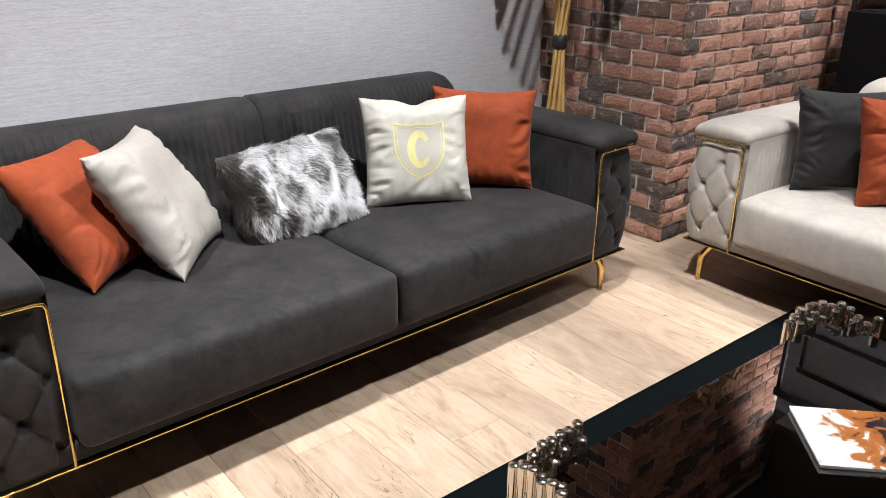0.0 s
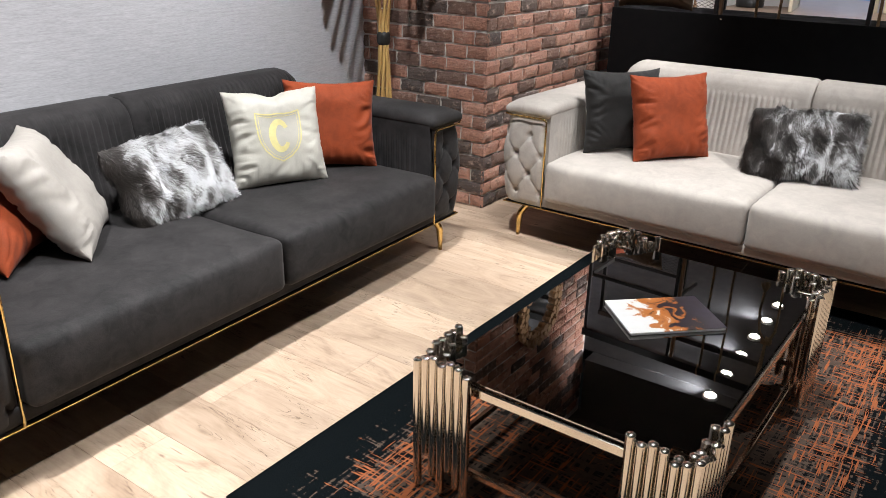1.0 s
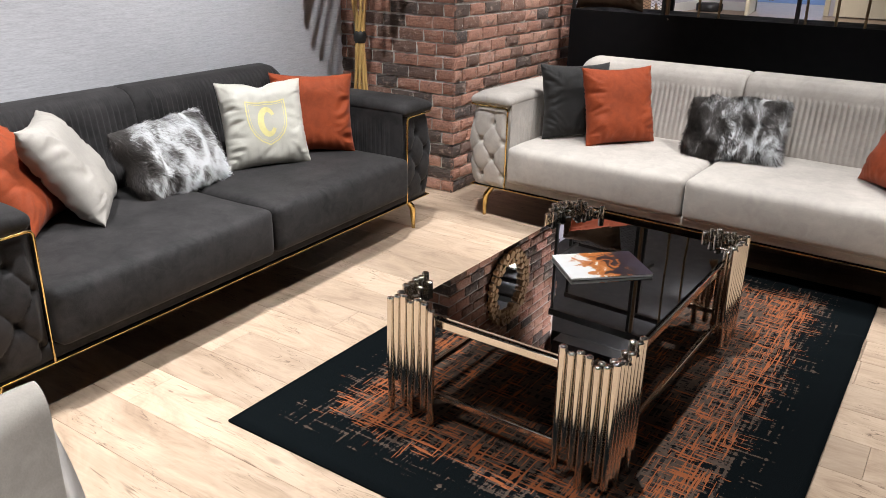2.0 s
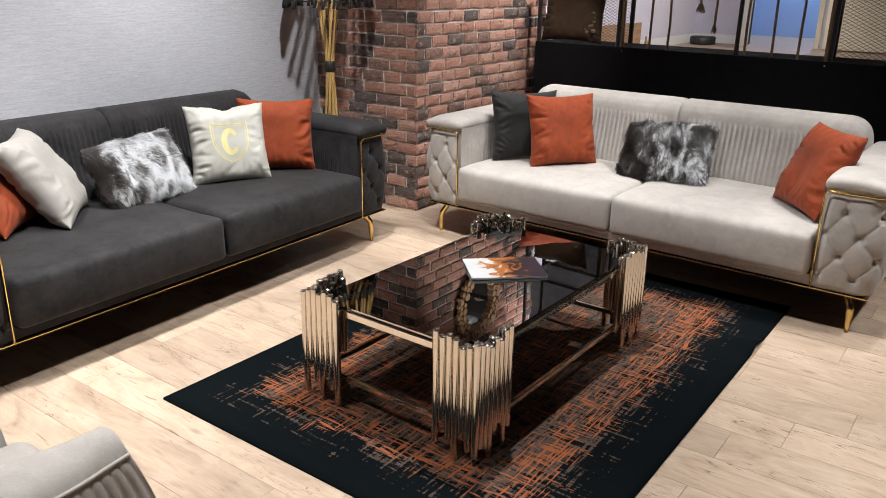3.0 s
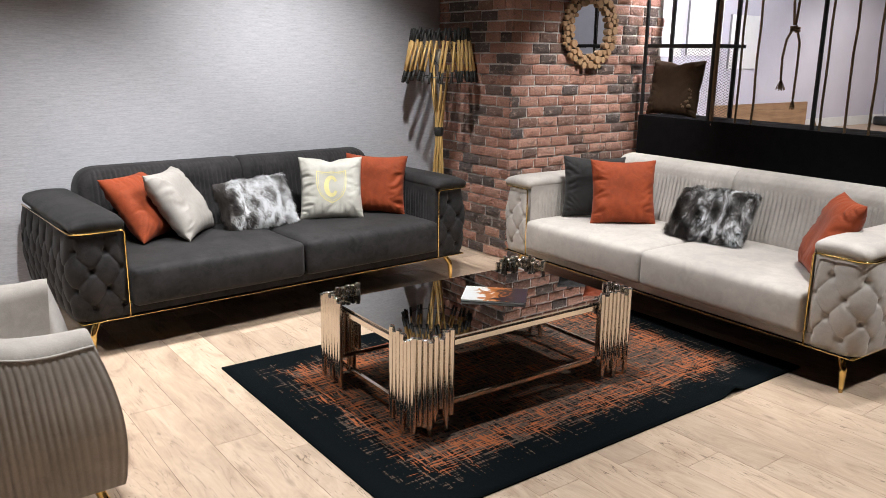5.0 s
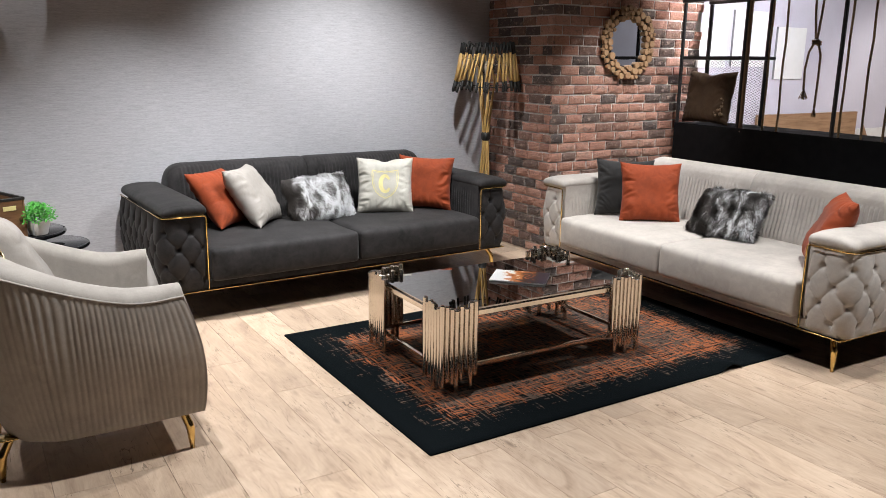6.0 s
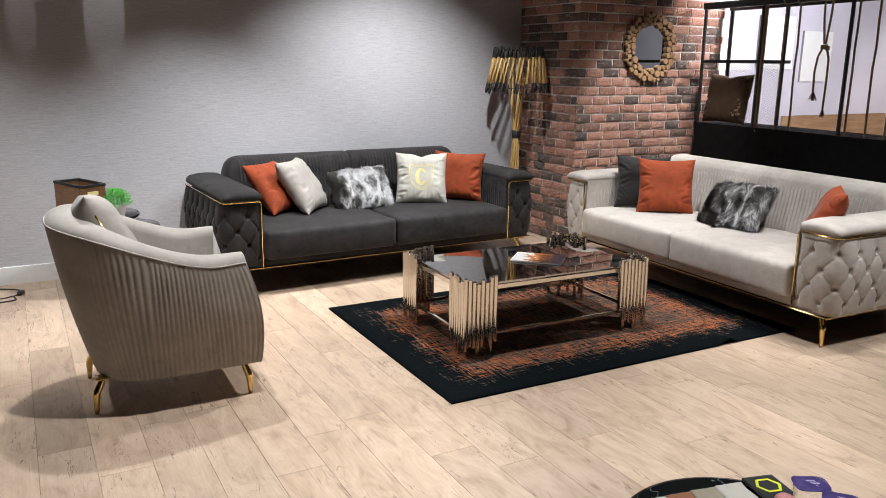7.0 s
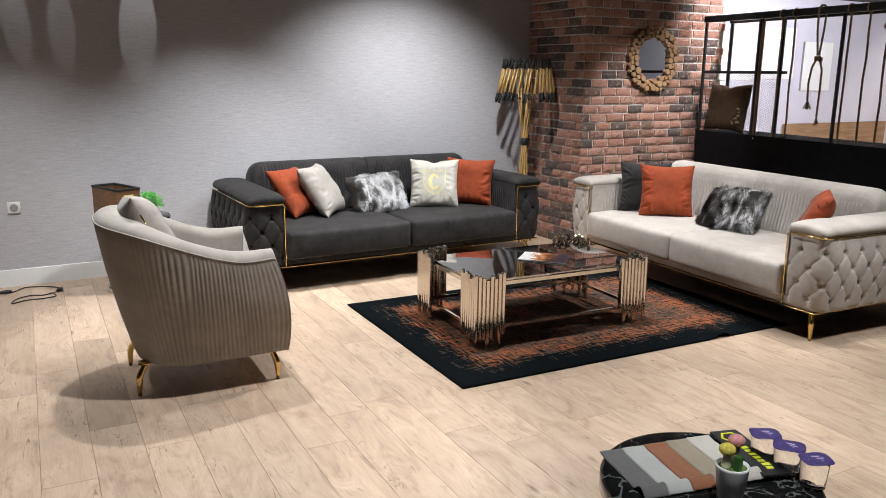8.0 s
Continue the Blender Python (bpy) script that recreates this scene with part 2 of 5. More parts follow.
def slice_wood():
    n = Nodes("sawn_branch_wood")
    x, _, z = n.xyz()
    rad = n.math("SQRT", n.math("ADD", n.math("MULTIPLY", x, x), n.math("MULTIPLY", z, z)))
    ring = n.math("SINE", n.math("MULTIPLY", n.math("ADD", rad, n.math("MULTIPLY", n.noise(40, 2), 0.006)), 900.0))
    col = n.mix(n.span(ring, -1, 1), (0.36, 0.21, 0.11), (0.52, 0.33, 0.18))
    m = n.mix(n.span(n.random(), 0, 1, 0.0, 0.4), col, (0.22, 0.10, 0.045))
    return n.done(m, 0.6)


RUG_X, RUG_Y = 2.36, 1.62
M_WALLPAPER = wallpaper()
M_PLANK = plank_wood()
M_BRICK = brick_clay()
M_MORTAR = plain("mortar", (0.66, 0.61, 0.57), 0.9, vary=0.25, scale=18, bump=0.4)
M_RUG = rug_weave()
M_RUG_EDGE = plain("rug_binding", (0.012, 0.013, 0.014), 0.9)
M_UNDER = plain("floor_joint_shadow_gap", (0.10, 0.07, 0.05), 0.9)
M_WHITE = plain("white_paint", (0.78, 0.78, 0.77), 0.45, vary=0.04)
M_CEIL = plain("dark_ceiling_paint", (0.05, 0.052, 0.055), 0.8)
M_SIDE = plain("plain_grey_plaster", (0.25, 0.25, 0.26), 0.85, vary=0.06)
M_LAV = plain("lavender_plaster", (0.60, 0.58, 0.66), 0.8, vary=0.05, scale=3)
M_BLUE = plain("blue_plaster", (0.30, 0.40, 0.62), 0.8, vary=0.05, scale=3)
M_CREAM = plain("cream_door_paint", (0.75, 0.68, 0.52), 0.5, vary=0.04)
M_DARK = velvet("charcoal_suede", (0.0190, 0.0170, 0.0172), 0.62, 0.075)
M_LIGHT = velvet("beige_velvet", (0.40, 0.36, 0.325), 0.14, 0.18)
M_CHAIR = velvet("taupe_velvet", (0.33, 0.298, 0.268), 0.14, 0.12)
M_RUST = velvet("rust_velvet", (0.26, 0.046, 0.013), 0.24, 0.07)
M_GREIGE = velvet("greige_satin", (0.34, 0.31, 0.28), 0.12, 0.05, 0.55)
M_PEARL = velvet("pearl_satin", (0.50, 0.475, 0.42), 0.1, 0.05, 0.45)
M_ANTHRACITE = velvet("anthracite_velvet", (0.0202, 0.0186, 0.0180), 0.2, 0.2)
M_BRONZE = velvet("bronze_satin", (0.085, 0.052, 0.030), 0.2, 0.05, 0.75)
M_SILK = plain("pale_gold_thread", (0.70, 0.62, 0.28), 0.45, vary=0.08, scale=60)
M_FUR_LIGHT = fur("silver_fur", 0.30, 0.60, (-0.22, -0.11))
M_FUR_DARK = fur("wolf_grey_fur", 0.40, 0.72, (-0.25, -0.02))
# backing coloured dark so gaps between the hairs read as shade
M_FUR_SKIN = plain("shaded_fur_backing", (0.10, 0.095, 0.09), 0.9, vary=0.4)
M_GOLD = plain("polished_brass", (0.78, 0.54, 0.20), 0.16, 1.0, vary=0.05, bump=0)
M_CHROME = plain("dark_chrome", (0.74, 0.68, 0.60), 0.13, 1.0, vary=0.06, bump=0)
M_STEEL = plain("black_steel", (0.012, 0.012, 0.013), 0.45, vary=0.2)
M_PANEL = plain("matt_black_panel", (0.006, 0.006, 0.007), 0.7, vary=0.15, spec=0.15)
M_SMOKE = plain("smoked_mirror_glass", (0.44, 0.43, 0.42), 0.015, 1.0, vary=0.02, bump=0)
M_BLACKGLASS = plain("black_glass", (0.008, 0.008, 0.009), 0.05, vary=0.05, bump=0)
M_MIRROR = plain("mirror_silver", (0.86, 0.88, 0.88), 0.01, 1.0, vary=0.01, bump=0)
M_BAMBOO = walnut("bamboo_cane", (0.42, 0.24, 0.07), (0.62, 0.40, 0.15), (30, 30, 5))
M_CHAR = plain("charred_cane", (0.012, 0.011, 0.010), 0.6)
M_ROPE = plain("jute_rope", (0.30, 0.20, 0.11), 0.95, vary=0.35, scale=120, bump=0.5)
M_POSTWOOD = walnut("stained_post_wood", (0.13, 0.07, 0.03), (0.25, 0.14, 0.07), (40, 40, 3))
M_BOARD = walnut("walnut_board", (0.20, 0.11, 0.055), (0.42, 0.26, 0.15), (2.0, 30, 26))
M_BOXWOOD = walnut("brown_crate_wood", (0.09, 0.042, 0.018), (0.22, 0.11, 0.05), (6, 6, 40))
M_SLICE = slice_wood()
M_COVER = cover_art()
M_PAPER = plain("white_paper", (0.80, 0.80, 0.79), 0.6, vary=0.02)
M_MARBLE = marble_black()
M_LEAF = plain("plastic_leaf_green", (0.06, 0.34, 0.03), 0.5, vary=0.35, scale=40)
M_POT = plain("white_ceramic", (0.78, 0.78, 0.80), 0.25, vary=0.03)
M_CABLE = plain("black_cable", (0.01, 0.01, 0.01), 0.5)
M_PLASTIC = plain("white_plastic", (0.74, 0.73, 0.70), 0.35, vary=0.03)
M_CARD = plain("black_card", (0.014, 0.015, 0.016), 0.45)
M_LIME = plain("lime_print", (0.62, 0.66, 0.03), 0.5)
M_PURPLE = plain("purple_foil", (0.055, 0.035, 0.16), 0.35, vary=0.4, scale=120)
M_LAMP_ON = Nodes("lamp_face").done((1, 1, 1), 0.5, glow=((1.0, 0.95, 0.88, 1), 60.0))
M_WATER = Nodes("clear_cup").done((0.97, 0.99, 1.0), 0.01, clear=1.0)
M_WATER.node_tree.nodes["Principled BSDF"].inputs["IOR"].default_value = 1.2


# ---- helpers for meshes ----
def part(name, bm, material, parent, label="", smooth=True):
    me = bpy.data.meshes.new(name)
    bmesh.ops.recalc_face_normals(bm, faces=bm.faces)
    bm.to_mesh(me)
    bm.free()
    if smooth:
        for p in me.polygons:
            p.use_smooth = True
    me.materials.append(material)
    ob = new(name, me)
    ob.parent = parent
    return tagged(ob, label)


def thing(name, m, label, category, group="", kind=""):
    ob = new(name)
    ob.matrix_world = m
    return tagged(ob, label, category, group, kind)


def share(name, me, parent, m):
    ob = new(name, me)
    ob.parent = parent
    ob.matrix_basis = m
    return ob


def mesh_of(name, bm, material, smooth=True):
    me = bpy.data.meshes.new(name)
    bmesh.ops.recalc_face_normals(bm, faces=bm.faces)
    bm.to_mesh(me)
    bm.free()
    if smooth:
        for p in me.polygons:
            p.use_smooth = True
    me.materials.append(material)
    return me


def box(x0, x1, y0, y1, z0, z1, r=0.0, seg=2, bm=None):
    """A box with rounded edges, added to bm."""
    one = bmesh.new()
    bmesh.ops.create_cube(one, size=1)
    for v in one.verts:
        v.co = Vector((x0 + (v.co.x + 0.5) * (x1 - x0), y0 + (v.co.y + 0.5) * (y1 - y0), z0 + (v.co.z + 0.5) * (z1 - z0)))
    if r > 0:
        bmesh.ops.bevel(one, geom=one.edges[:], offset=r, segments=seg, profile=0.5, affect="EDGES")
    if bm is None:
        return one
    return merge(bm, one)


def soft_box(x0, x1, y0, y1, z0, z1, r, n=(20, 20, 10)):
    """A box with evenly rounded edges on a grid fine enough to be shaped further."""
    bm = bmesh.new()
    lo, hi = Vector((x0, y0, z0)), Vector((x1, y1, z1))
    seen = {}

    def vert(i, j, k):
        key = (i, j, k)
        if key not in seen:
            t = [0.5 - 0.5 * math.cos(math.pi * a / b) for a, b in zip(key, n)]
            p = Vector([lo[c] + (hi[c] - lo[c]) * t[c] for c in range(3)])
            q = Vector([min(max(p[c], lo[c] + r), hi[c] - r) for c in range(3)])
            d = p - q
            seen[key] = bm.verts.new(q + d.normalized() * r if d.length > 1e-6 else p)
        return seen[key]
    for axis in range(3):
        a, b = [c for c in range(3) if c != axis]
        for end in (0, n[axis]):
            for i in range(n[a]):
                for j in range(n[b]):
                    quad = []
                    for di, dj in ((0, 0), (1, 0), (1, 1), (0, 1)):
                        key = [0, 0, 0]
                        key[axis], key[a], key[b] = end, i + di, j + dj
                        quad.append(vert(*key))
                    bm.faces.new(quad)
    return bm


def merge(bm, other, m=None):
    if m is not None:
        bmesh.ops.transform(other, matrix=m, verts=other.verts)
    me = bpy.data.meshes.new("join")
    other.to_mesh(me)
    other.free()
    bm.from_mesh(me)
    bpy.data.meshes.remove(me)
    return bm


def tube(points, radius, sides=10, bm=None, caps=True):
    """A round bar along points; radius may be one number or one for each point."""
    bm = bm or bmesh.new()
    pts = [Vector(p) for p in points]
    rad = radius if isinstance(radius, (list, tuple)) else [radius] * len(pts)
    rings, side = [], None
    for k, p in enumerate(pts):
        d = (pts[min(k + 1, len(pts) - 1)] - pts[max(k - 1, 0)]).normalized()
        ref = side if side is not None else (Vector((0, 0, 1)) if abs(d.z) < 0.9 else Vector((1, 0, 0)))
        side = (ref - d * ref.dot(d)).normalized()
        up = d.cross(side)
        rings.append([bm.verts.new(p + rad[k] * (math.cos(a) * side + math.sin(a) * up)) for a in [2 * math.pi * s / sides for s in range(sides)]])
    for a, b in zip(rings, rings[1:]):
        for s in range(sides):
            bm.faces.new((a[s], a[(s + 1) % sides], b[(s + 1) % sides], b[s]))
    if caps:
        bm.faces.new(rings[0][::-1])
        bm.faces.new(rings[-1])
    return bm


def disc(r0, z0, r1, z1, sides=32, bm=None, rows=None):
    """A turned body: rows of (radius, z)."""
    bm = bm or bmesh.new()
    rows = rows or [(r0, z0), (r1, z1)]
    rings = [[bm.verts.new((r * math.cos(2 * math.pi * s / sides), r * math.sin(2 * math.pi * s / sides), z)) for s in range(sides)] for r, z in rows]
    for a, b in zip(rings, rings[1:]):
        for s in range(sides):
            bm.faces.new((a[s], a[(s + 1) % sides], b[(s + 1) % sides], b[s]))
    bm.faces.new(rings[0][::-1])
    bm.faces.new(rings[-1])
    return bm


def sheet(f, us, vs, bm=None, close=False):
    """A surface f(u, v) over a grid."""
    bm = bm or bmesh.new()
    g = [[bm.verts.new(f(u, v)) for v in vs] for u in us]
    for a, b in zip(g, g[1:]):
        for k in range(len(vs) - 1):
            bm.faces.new((a[k], a[k + 1], b[k + 1], b[k]))
    return bm


def steps(a, b, n):
    return [a + (b - a) * k / n for k in range(n + 1)]


def smooth01(t):
    t = max(0.0, min(1.0, t))
    return t * t * (3 - 2 * t)


# ---- structure ----
WALL_TURN = 2.1
WALL = pose(3.19, 2.93, 0, 0, 0, WALL_TURN)
PLAT = 0.65

ob = tagged(part("ground", box(-6.5, 16, -8, 7, -0.2, -0.012), M_UNDER, None, smooth=False), "dark subfloor under the laminate", "floor", kind="structure")
# grey wallpapered wall: its front face is the plane y = 0 of WALL
wall_north = tagged(part("wall_north", box(-9.2, -0.004, 0, 0.15, -0.01, 3.0), M_WALLPAPER, None, smooth=False), "grey grasscloth wallpaper wall", "wall", kind="structure")
wall_north.matrix_world = WALL
baseboard = tagged(part("baseboard", box(-9.2, -0.03, -0.016, -0.001, -0.004, 0.125, 0.004, 2), M_WHITE, None, smooth=False), "white painted baseboard along the grey wall", "baseboard", kind="structure")
baseboard.matrix_world = WALL
tagged(part("wall_west", box(-6.3, -6.15, -7.0, 2.55, -0.01, 3.0), M_SIDE, None, smooth=False), "plain grey wall", "wall", kind="structure")
tagged(part("wall_south", box(-6.3, 13.3, -7.15, -7.0, -0.01, 3.0), M_SIDE, None, smooth=False), "plain grey wall", "wall", kind="structure")
tagged(part("ceiling", box(-6.3, 4.85, -7.15, 3.1, 3.0, 3.1), M_CEIL, None, smooth=False), "dark painted ceiling", "ceiling", kind="structure")

# raised room behind the screen
tagged(part("platform_floor", box(4.86, 13.3, -7.0, 3.0, -0.01, PLAT), M_PLANK, None, smooth=False), "raised floor of the next room in pale oak laminate", "floor", kind="structure")
side_wall = tagged(part("wall_side_room", box(4.835, 13.3, 3.0, 3.15, -0.01, 3.0), M_LAV, None, smooth=False), "pale lavender wall of the raised room", "wall", kind="structure")
tagged(part("baseboard_room", box(4.9, 10.88, 2.982, 2.998, PLAT, PLAT + 0.12, 0.004), M_WHITE, None, smooth=False), "white baseboard in the raised room", "baseboard", kind="structure")
far = box(10.9, 11.05, 2.25, 3.0, PLAT, 2.45)
box(10.9, 11.05, 1.36, 2.25, 2.62, 2.95, bm=far)
box(10.9, 11.05, -7.0, 1.36, PLAT, 2.45, bm=far)
tagged(part("wall_far_room", far, M_LAV, None, smooth=False), "lavender wall with a doorway to a blue room", "wall", kind="structure")
tagged(part("baseboard_far", box(10.882, 10.898, 2.30, 2.98, PLAT, PLAT + 0.12, 0.004), M_WHITE, None, smooth=False), "white baseboard beside the doorway", "baseboard", kind="structure")
tagged(part("wall_blue_room", box(13.15, 13.3, -1.0, 3.0, PLAT, 2.45), M_BLUE, None, smooth=False), "blue wall of the farthest room", "wall", kind="structure")
tagged(part("wall_blue_side", box(11.05, 13.15, 2.90, 2.99, PLAT, 2.45), M_BLUE, None, smooth=False), "blue side wall of the farthest room", "wall", kind="structure")
tagged(part("ceiling_room", box(4.86, 13.3, -7.0, 3.0, 2.45, 2.55), M_CEIL, None, smooth=False), "dark ceiling of the raised room", "ceiling", kind="structure")
tagged(part("bulkhead", box(4.70, 4.85, -7.0, 2.0, 2.45, 3.0), M_CEIL, None, smooth=False), "dark bulkhead over the screen", "wall", kind="structure")

# brick column: mortar core here, its bricks at the end of the file
COL_X, COL_Y, COL_R = 3.19, 2.072, 4.815
column_west = tagged(part("wall_column_side", box(COL_X, COL_X + 0.10, COL_Y, 2.98, -0.01, 3.0), M_MORTAR, None, smooth=False), "red and charcoal brick side of a pillar with pale mortar", "brick wall", kind="structure")
column_front = tagged(part("wall_column_front", box(COL_X + 0.10, COL_R, COL_Y, 2.98, -0.01, 3.0), M_MORTAR, None, smooth=False), "red and charcoal brick front of a pillar with pale mortar", "brick wall", kind="structure")


# ---- sofas ----
HW, HA, DEPTH = 0.985, 1.235, 1.03


def tuft(a, z):
    """Height of a diamond-tufted pad at arc length a and height z: four rows of sunk buttons."""
    u, v = (a - 0.085) / 0.142, (z - 0.55) / 0.19
    w = min(0.0, max(-1.5, v))
    p = abs(math.sin(math.pi * (u + w))) * abs(math.sin(math.pi * (u - w)))
    row = min(3, max(0, round(-v * 2)))
    col = round(u - 0.5 * (row % 2)) + 0.5 * (row % 2)
    near = ((u - col) * 0.142) ** 2 + (z - 0.55 + row * 0.095) ** 2
    return 0.020 * p ** 0.17 - 0.022 * math.exp(-near / 0.00024)


def gold_leg(parent, x, y, sx, sy, top=0.185):
    bm = box(x - 0.03, x + 0.03, y - 0.03, y + 0.03, top - 0.008, top, 0.002, 1)
    tube([(x, y, top - 0.006), (x + 0.003 * sx, y + 0.002 * sy, top - 0.022), (x + 0.026 * sx, y + 0.018 * sy, top - 0.060), (x + 0.031 * sx, y + 0.021 * sy, top - 0.078), (x + 0.035 * sx, y + 0.024 * sy, 0.0)],
         [0.017, 0.0155, 0.0165, 0.0165, 0.0095], 12, bm)
    return part("leg", bm, M_GOLD, parent, "polished brass leg")


def sofa(name, m, fabric, label, rib_top):
    s = thing(name, m, label, "sofa")
    part("base_rail", box(-HA + 0.035, HA - 0.035, 0.012, DEPTH - 0.03, 0.196, 0.254, 0.012), fabric, s)
    # black sheet added to hold the shade beneath the sofa
    part("underside", box(-HA + 0.03, HA - 0.03, 0.014, DEPTH - 0.03, 0.186, 0.195), M_PANEL, s, "black sheet that keeps the underside dark", smooth=False)
    strip = box(-HA + 0.012, HA - 0.012, 0.004, 0.0125, 0.188, 0.193, 0.0015)
    for q in (-1, 1):
        box(min(q * (HA - 0.012), q * (HA - 0.027)), max(q * (HA - 0.012), q * (HA - 0.027)), 0.013, DEPTH - 0.02, 0.187, 0.194, 0.002, 2, strip)
    part("brass_strip", strip, M_GOLD, s, "thin brass strip under the frame")
    # two seat cushions with crowned tops and soft edges
    for k, (a, b) in enumerate(((-HW + 0.012, -0.004), (0.004, HW - 0.012))):
        bm = soft_box(a, b, -0.036, 0.74, 0.244, 0.456, 0.030, (36, 30, 16))
        cx, cy, hx, hy = (a + b) / 2, 0.358, (b - a) / 2, 0.382
        for v in bm.verts:
            ux, uy = (v.co.x - cx) / hx, (v.co.y - cy) / hy
            t = (v.co.z - 0.244) / 0.212
            crown = (1 - abs(ux) ** 6) * (1 - abs(uy) ** 6)
            v.co.z += t * (0.016 * crown - 0.012 + 0.006 * noise.noise(Vector((v.co.x * 4, v.co.y * 4, 1.7 + k))))
            v.co.z += 0.0016 * noise.noise(Vector((v.co.x * 16, v.co.y * 16, 4.1 + k))) * t
            if uy < -0.9:
                v.co.y -= 0.010 * (1 - (2 * t - 1) ** 2) * (1 - abs(ux) ** 8)
        part("seat_cushion", bm, fabric, s)
    # two back cushions: rolled top, vertical channels below it
    for k, sign in enumerate((-1, 1)):
        prof = [(0.60, 0.42), (0.615, 0.50), (0.63, 0.56), (0.645, 0.62), (0.657, 0.68), (0.664, 0.72), (0.667, 0.745), (0.676, 0.775), (0.697, 0.805), (0.732, 0.826), (0.78, 0.832), (0.84, 0.822), (0.885, 0.79), (0.91, 0.74), (0.925, 0.6), (0.93, 0.21)]

        def back(u, v, sign=sign):
            x = sign * u
            i = min(int(v), len(prof) - 2)
            f = v - i
            y = prof[i][0] * (1 - f) + prof[i + 1][0] * f
            z = prof[i][1] * (1 - f) + prof[i + 1][1] * f
            outer = max(0.0, (u - 0.87) / 0.115)
            drop = 1 - math.sqrt(max(0.0, 1 - min(1.0, outer) ** 2))
            zz = 0.42 + (z - 0.42) * (1 - 0.26 * drop) if z > 0.42 else z
            inner = math.exp(-((u - 0.004) / 0.013) ** 2)
            y2 = 0.79 + (y - 0.79) * (1 - 0.06 * inner - 0.35 * drop)
            zz -= 0.010 * inner if z > 0.7 else 0
            ribs = smooth01((z - 0.44) / 0.05) * smooth01((rib_top - z) / 0.014) if y < 0.72 else 0
            ribs *= smooth01((0.93 - u) / 0.05) * smooth01((u - 0.05) / 0.03)
            y2 -= ribs * (0.0105 * abs(math.sin(math.pi * u / 0.0285)) - 0.002)
            return Vector((x, y2 + 0.085, zz + 0.016 * smooth01((zz - 0.5) / 0.3)))
        us = steps(0.004, 0.93, 196) + steps(0.933, 0.984, 14)
        vs = sorted(set(steps(0, 3, 6) + steps(3, 13, 30) + [13.5, 14, 15]))
        bm = sheet(back, us, vs)
        bm.verts.ensure_lookup_table()
        n = len(vs)
        bm.faces.new([bm.verts[i] for i in range(n)])
        bm.faces.new([bm.verts[(len(us) - 1) * n + i] for i in range(n)][::-1])
        part("back_cushion", bm, fabric, s)
    part("back_panel", box(-HA + 0.09, HA - 0.09, 0.96, DEPTH, 0.20, 0.66, 0.02), fabric, s)
    # arms
    for sign in (-1, 1):
        w, r = HA - HW, 0.075
        fr = w - r - 0.012
        arc = r * math.pi / 2
        side = DEPTH - r - 0.03
        total = fr + arc + side

        def outline(a):
            """Point and outward normal along the arm's plan, from the trim round to the back."""
            if a < fr:
                return (HW + 0.012 + a, 0.012), (0, -1)
            if a < fr + arc:
                q = (a - fr) / r
                return (HA - r + r * math.sin(q), 0.012 + r - r * math.cos(q)), (math.sin(q), -math.cos(q))
            return (HA, 0.012 + r + a - fr - arc), (1, 0)

        def pad(a, z, sign=sign):
            (x, y), (nx, ny) = outline(a)
            h = tuft(a, z) * smooth01(a / 0.03) * smooth01((total - a) / 0.03) - 0.016
            bulge = 0.026 * math.sin(math.pi * min(1, max(0, (z - 0.196) / 0.46)))
            ends = smooth01((z - 0.196) / 0.03) * smooth01((0.644 - z) / 0.06)
            d = h * ends + bulge - 0.004 * (1 - ends)
            return Vector((sign * (x + nx * d), y + ny * d, z))
        part("tufted_panel", sheet(pad, steps(0, total, 230), steps(0.197, 0.644, 90)), fabric, s, "diamond-tufted outer panel")
        # inner side with vertical channels
        inner = HW - 0.006

        def inside(y, z, sign=sign):
            rib = smooth01((y - 0.06) / 0.05) * smooth01((0.60 - z) / 0.02)
            return Vector((sign * (inner - rib * (0.008 * abs(math.sin(math.pi * y / 0.0285)) - 0.002)), y, z))
        part("inner_panel", sheet(inside, steps(0.014, 0.72, 160), steps(0.28, 0.662, 16)), fabric, s, "inner arm panel with vertical channels")
        part("arm_core", box(min(sign * inner, sign * (HA - 0.035)) + (0.002 if sign > 0 else 0), max(sign * inner, sign * (HA - 0.035)) - (0.002 if sign < 0 else 0), 0.022, DEPTH - 0.05, 0.20, 0.655, 0.01), fabric, s)
        # cap: soft slab with a rounded top that overhangs a little
        x0, x1 = HW - 0.008, HA + 0.002
        cap = soft_box(min(sign * x0, sign * x1), max(sign * x0, sign * x1), -0.010, DEPTH - 0.02, 0.642, 0.708, 0.032, (18, 34, 12))
        for v in cap.verts:
            t = (v.co.z - 0.642) / 0.066
            q = (abs(v.co.x) - (x0 + x1) / 2) / ((x1 - x0) / 2)
            v.co.z += t * (0.012 * (1 - q * q) - 0.010 * max(0, q) ** 2 - 0.010 * smooth01(1 - v.co.y / 0.10))
        part("arm_cap", cap, fabric, s, "padded arm top")
        # brass trim: up the front, along the top of the front and back along the side
        trim = tube([(sign * (HW + 0.006), -0.007, 0.20), (sign * (HW + 0.004), -0.009, 0.628), (sign * (HW + 0.010), -0.010, 0.640), (sign * (HW + 0.024), -0.010, 0.644), (sign * (HA - 0.05), -0.010, 0.644),
                     (sign * (HA - 0.005), 0.008, 0.644), (sign * (HA + 0.005), 0.05, 0.644), (sign * (HA + 0.006), DEPTH - 0.05, 0.644)], 0.0046, 8)
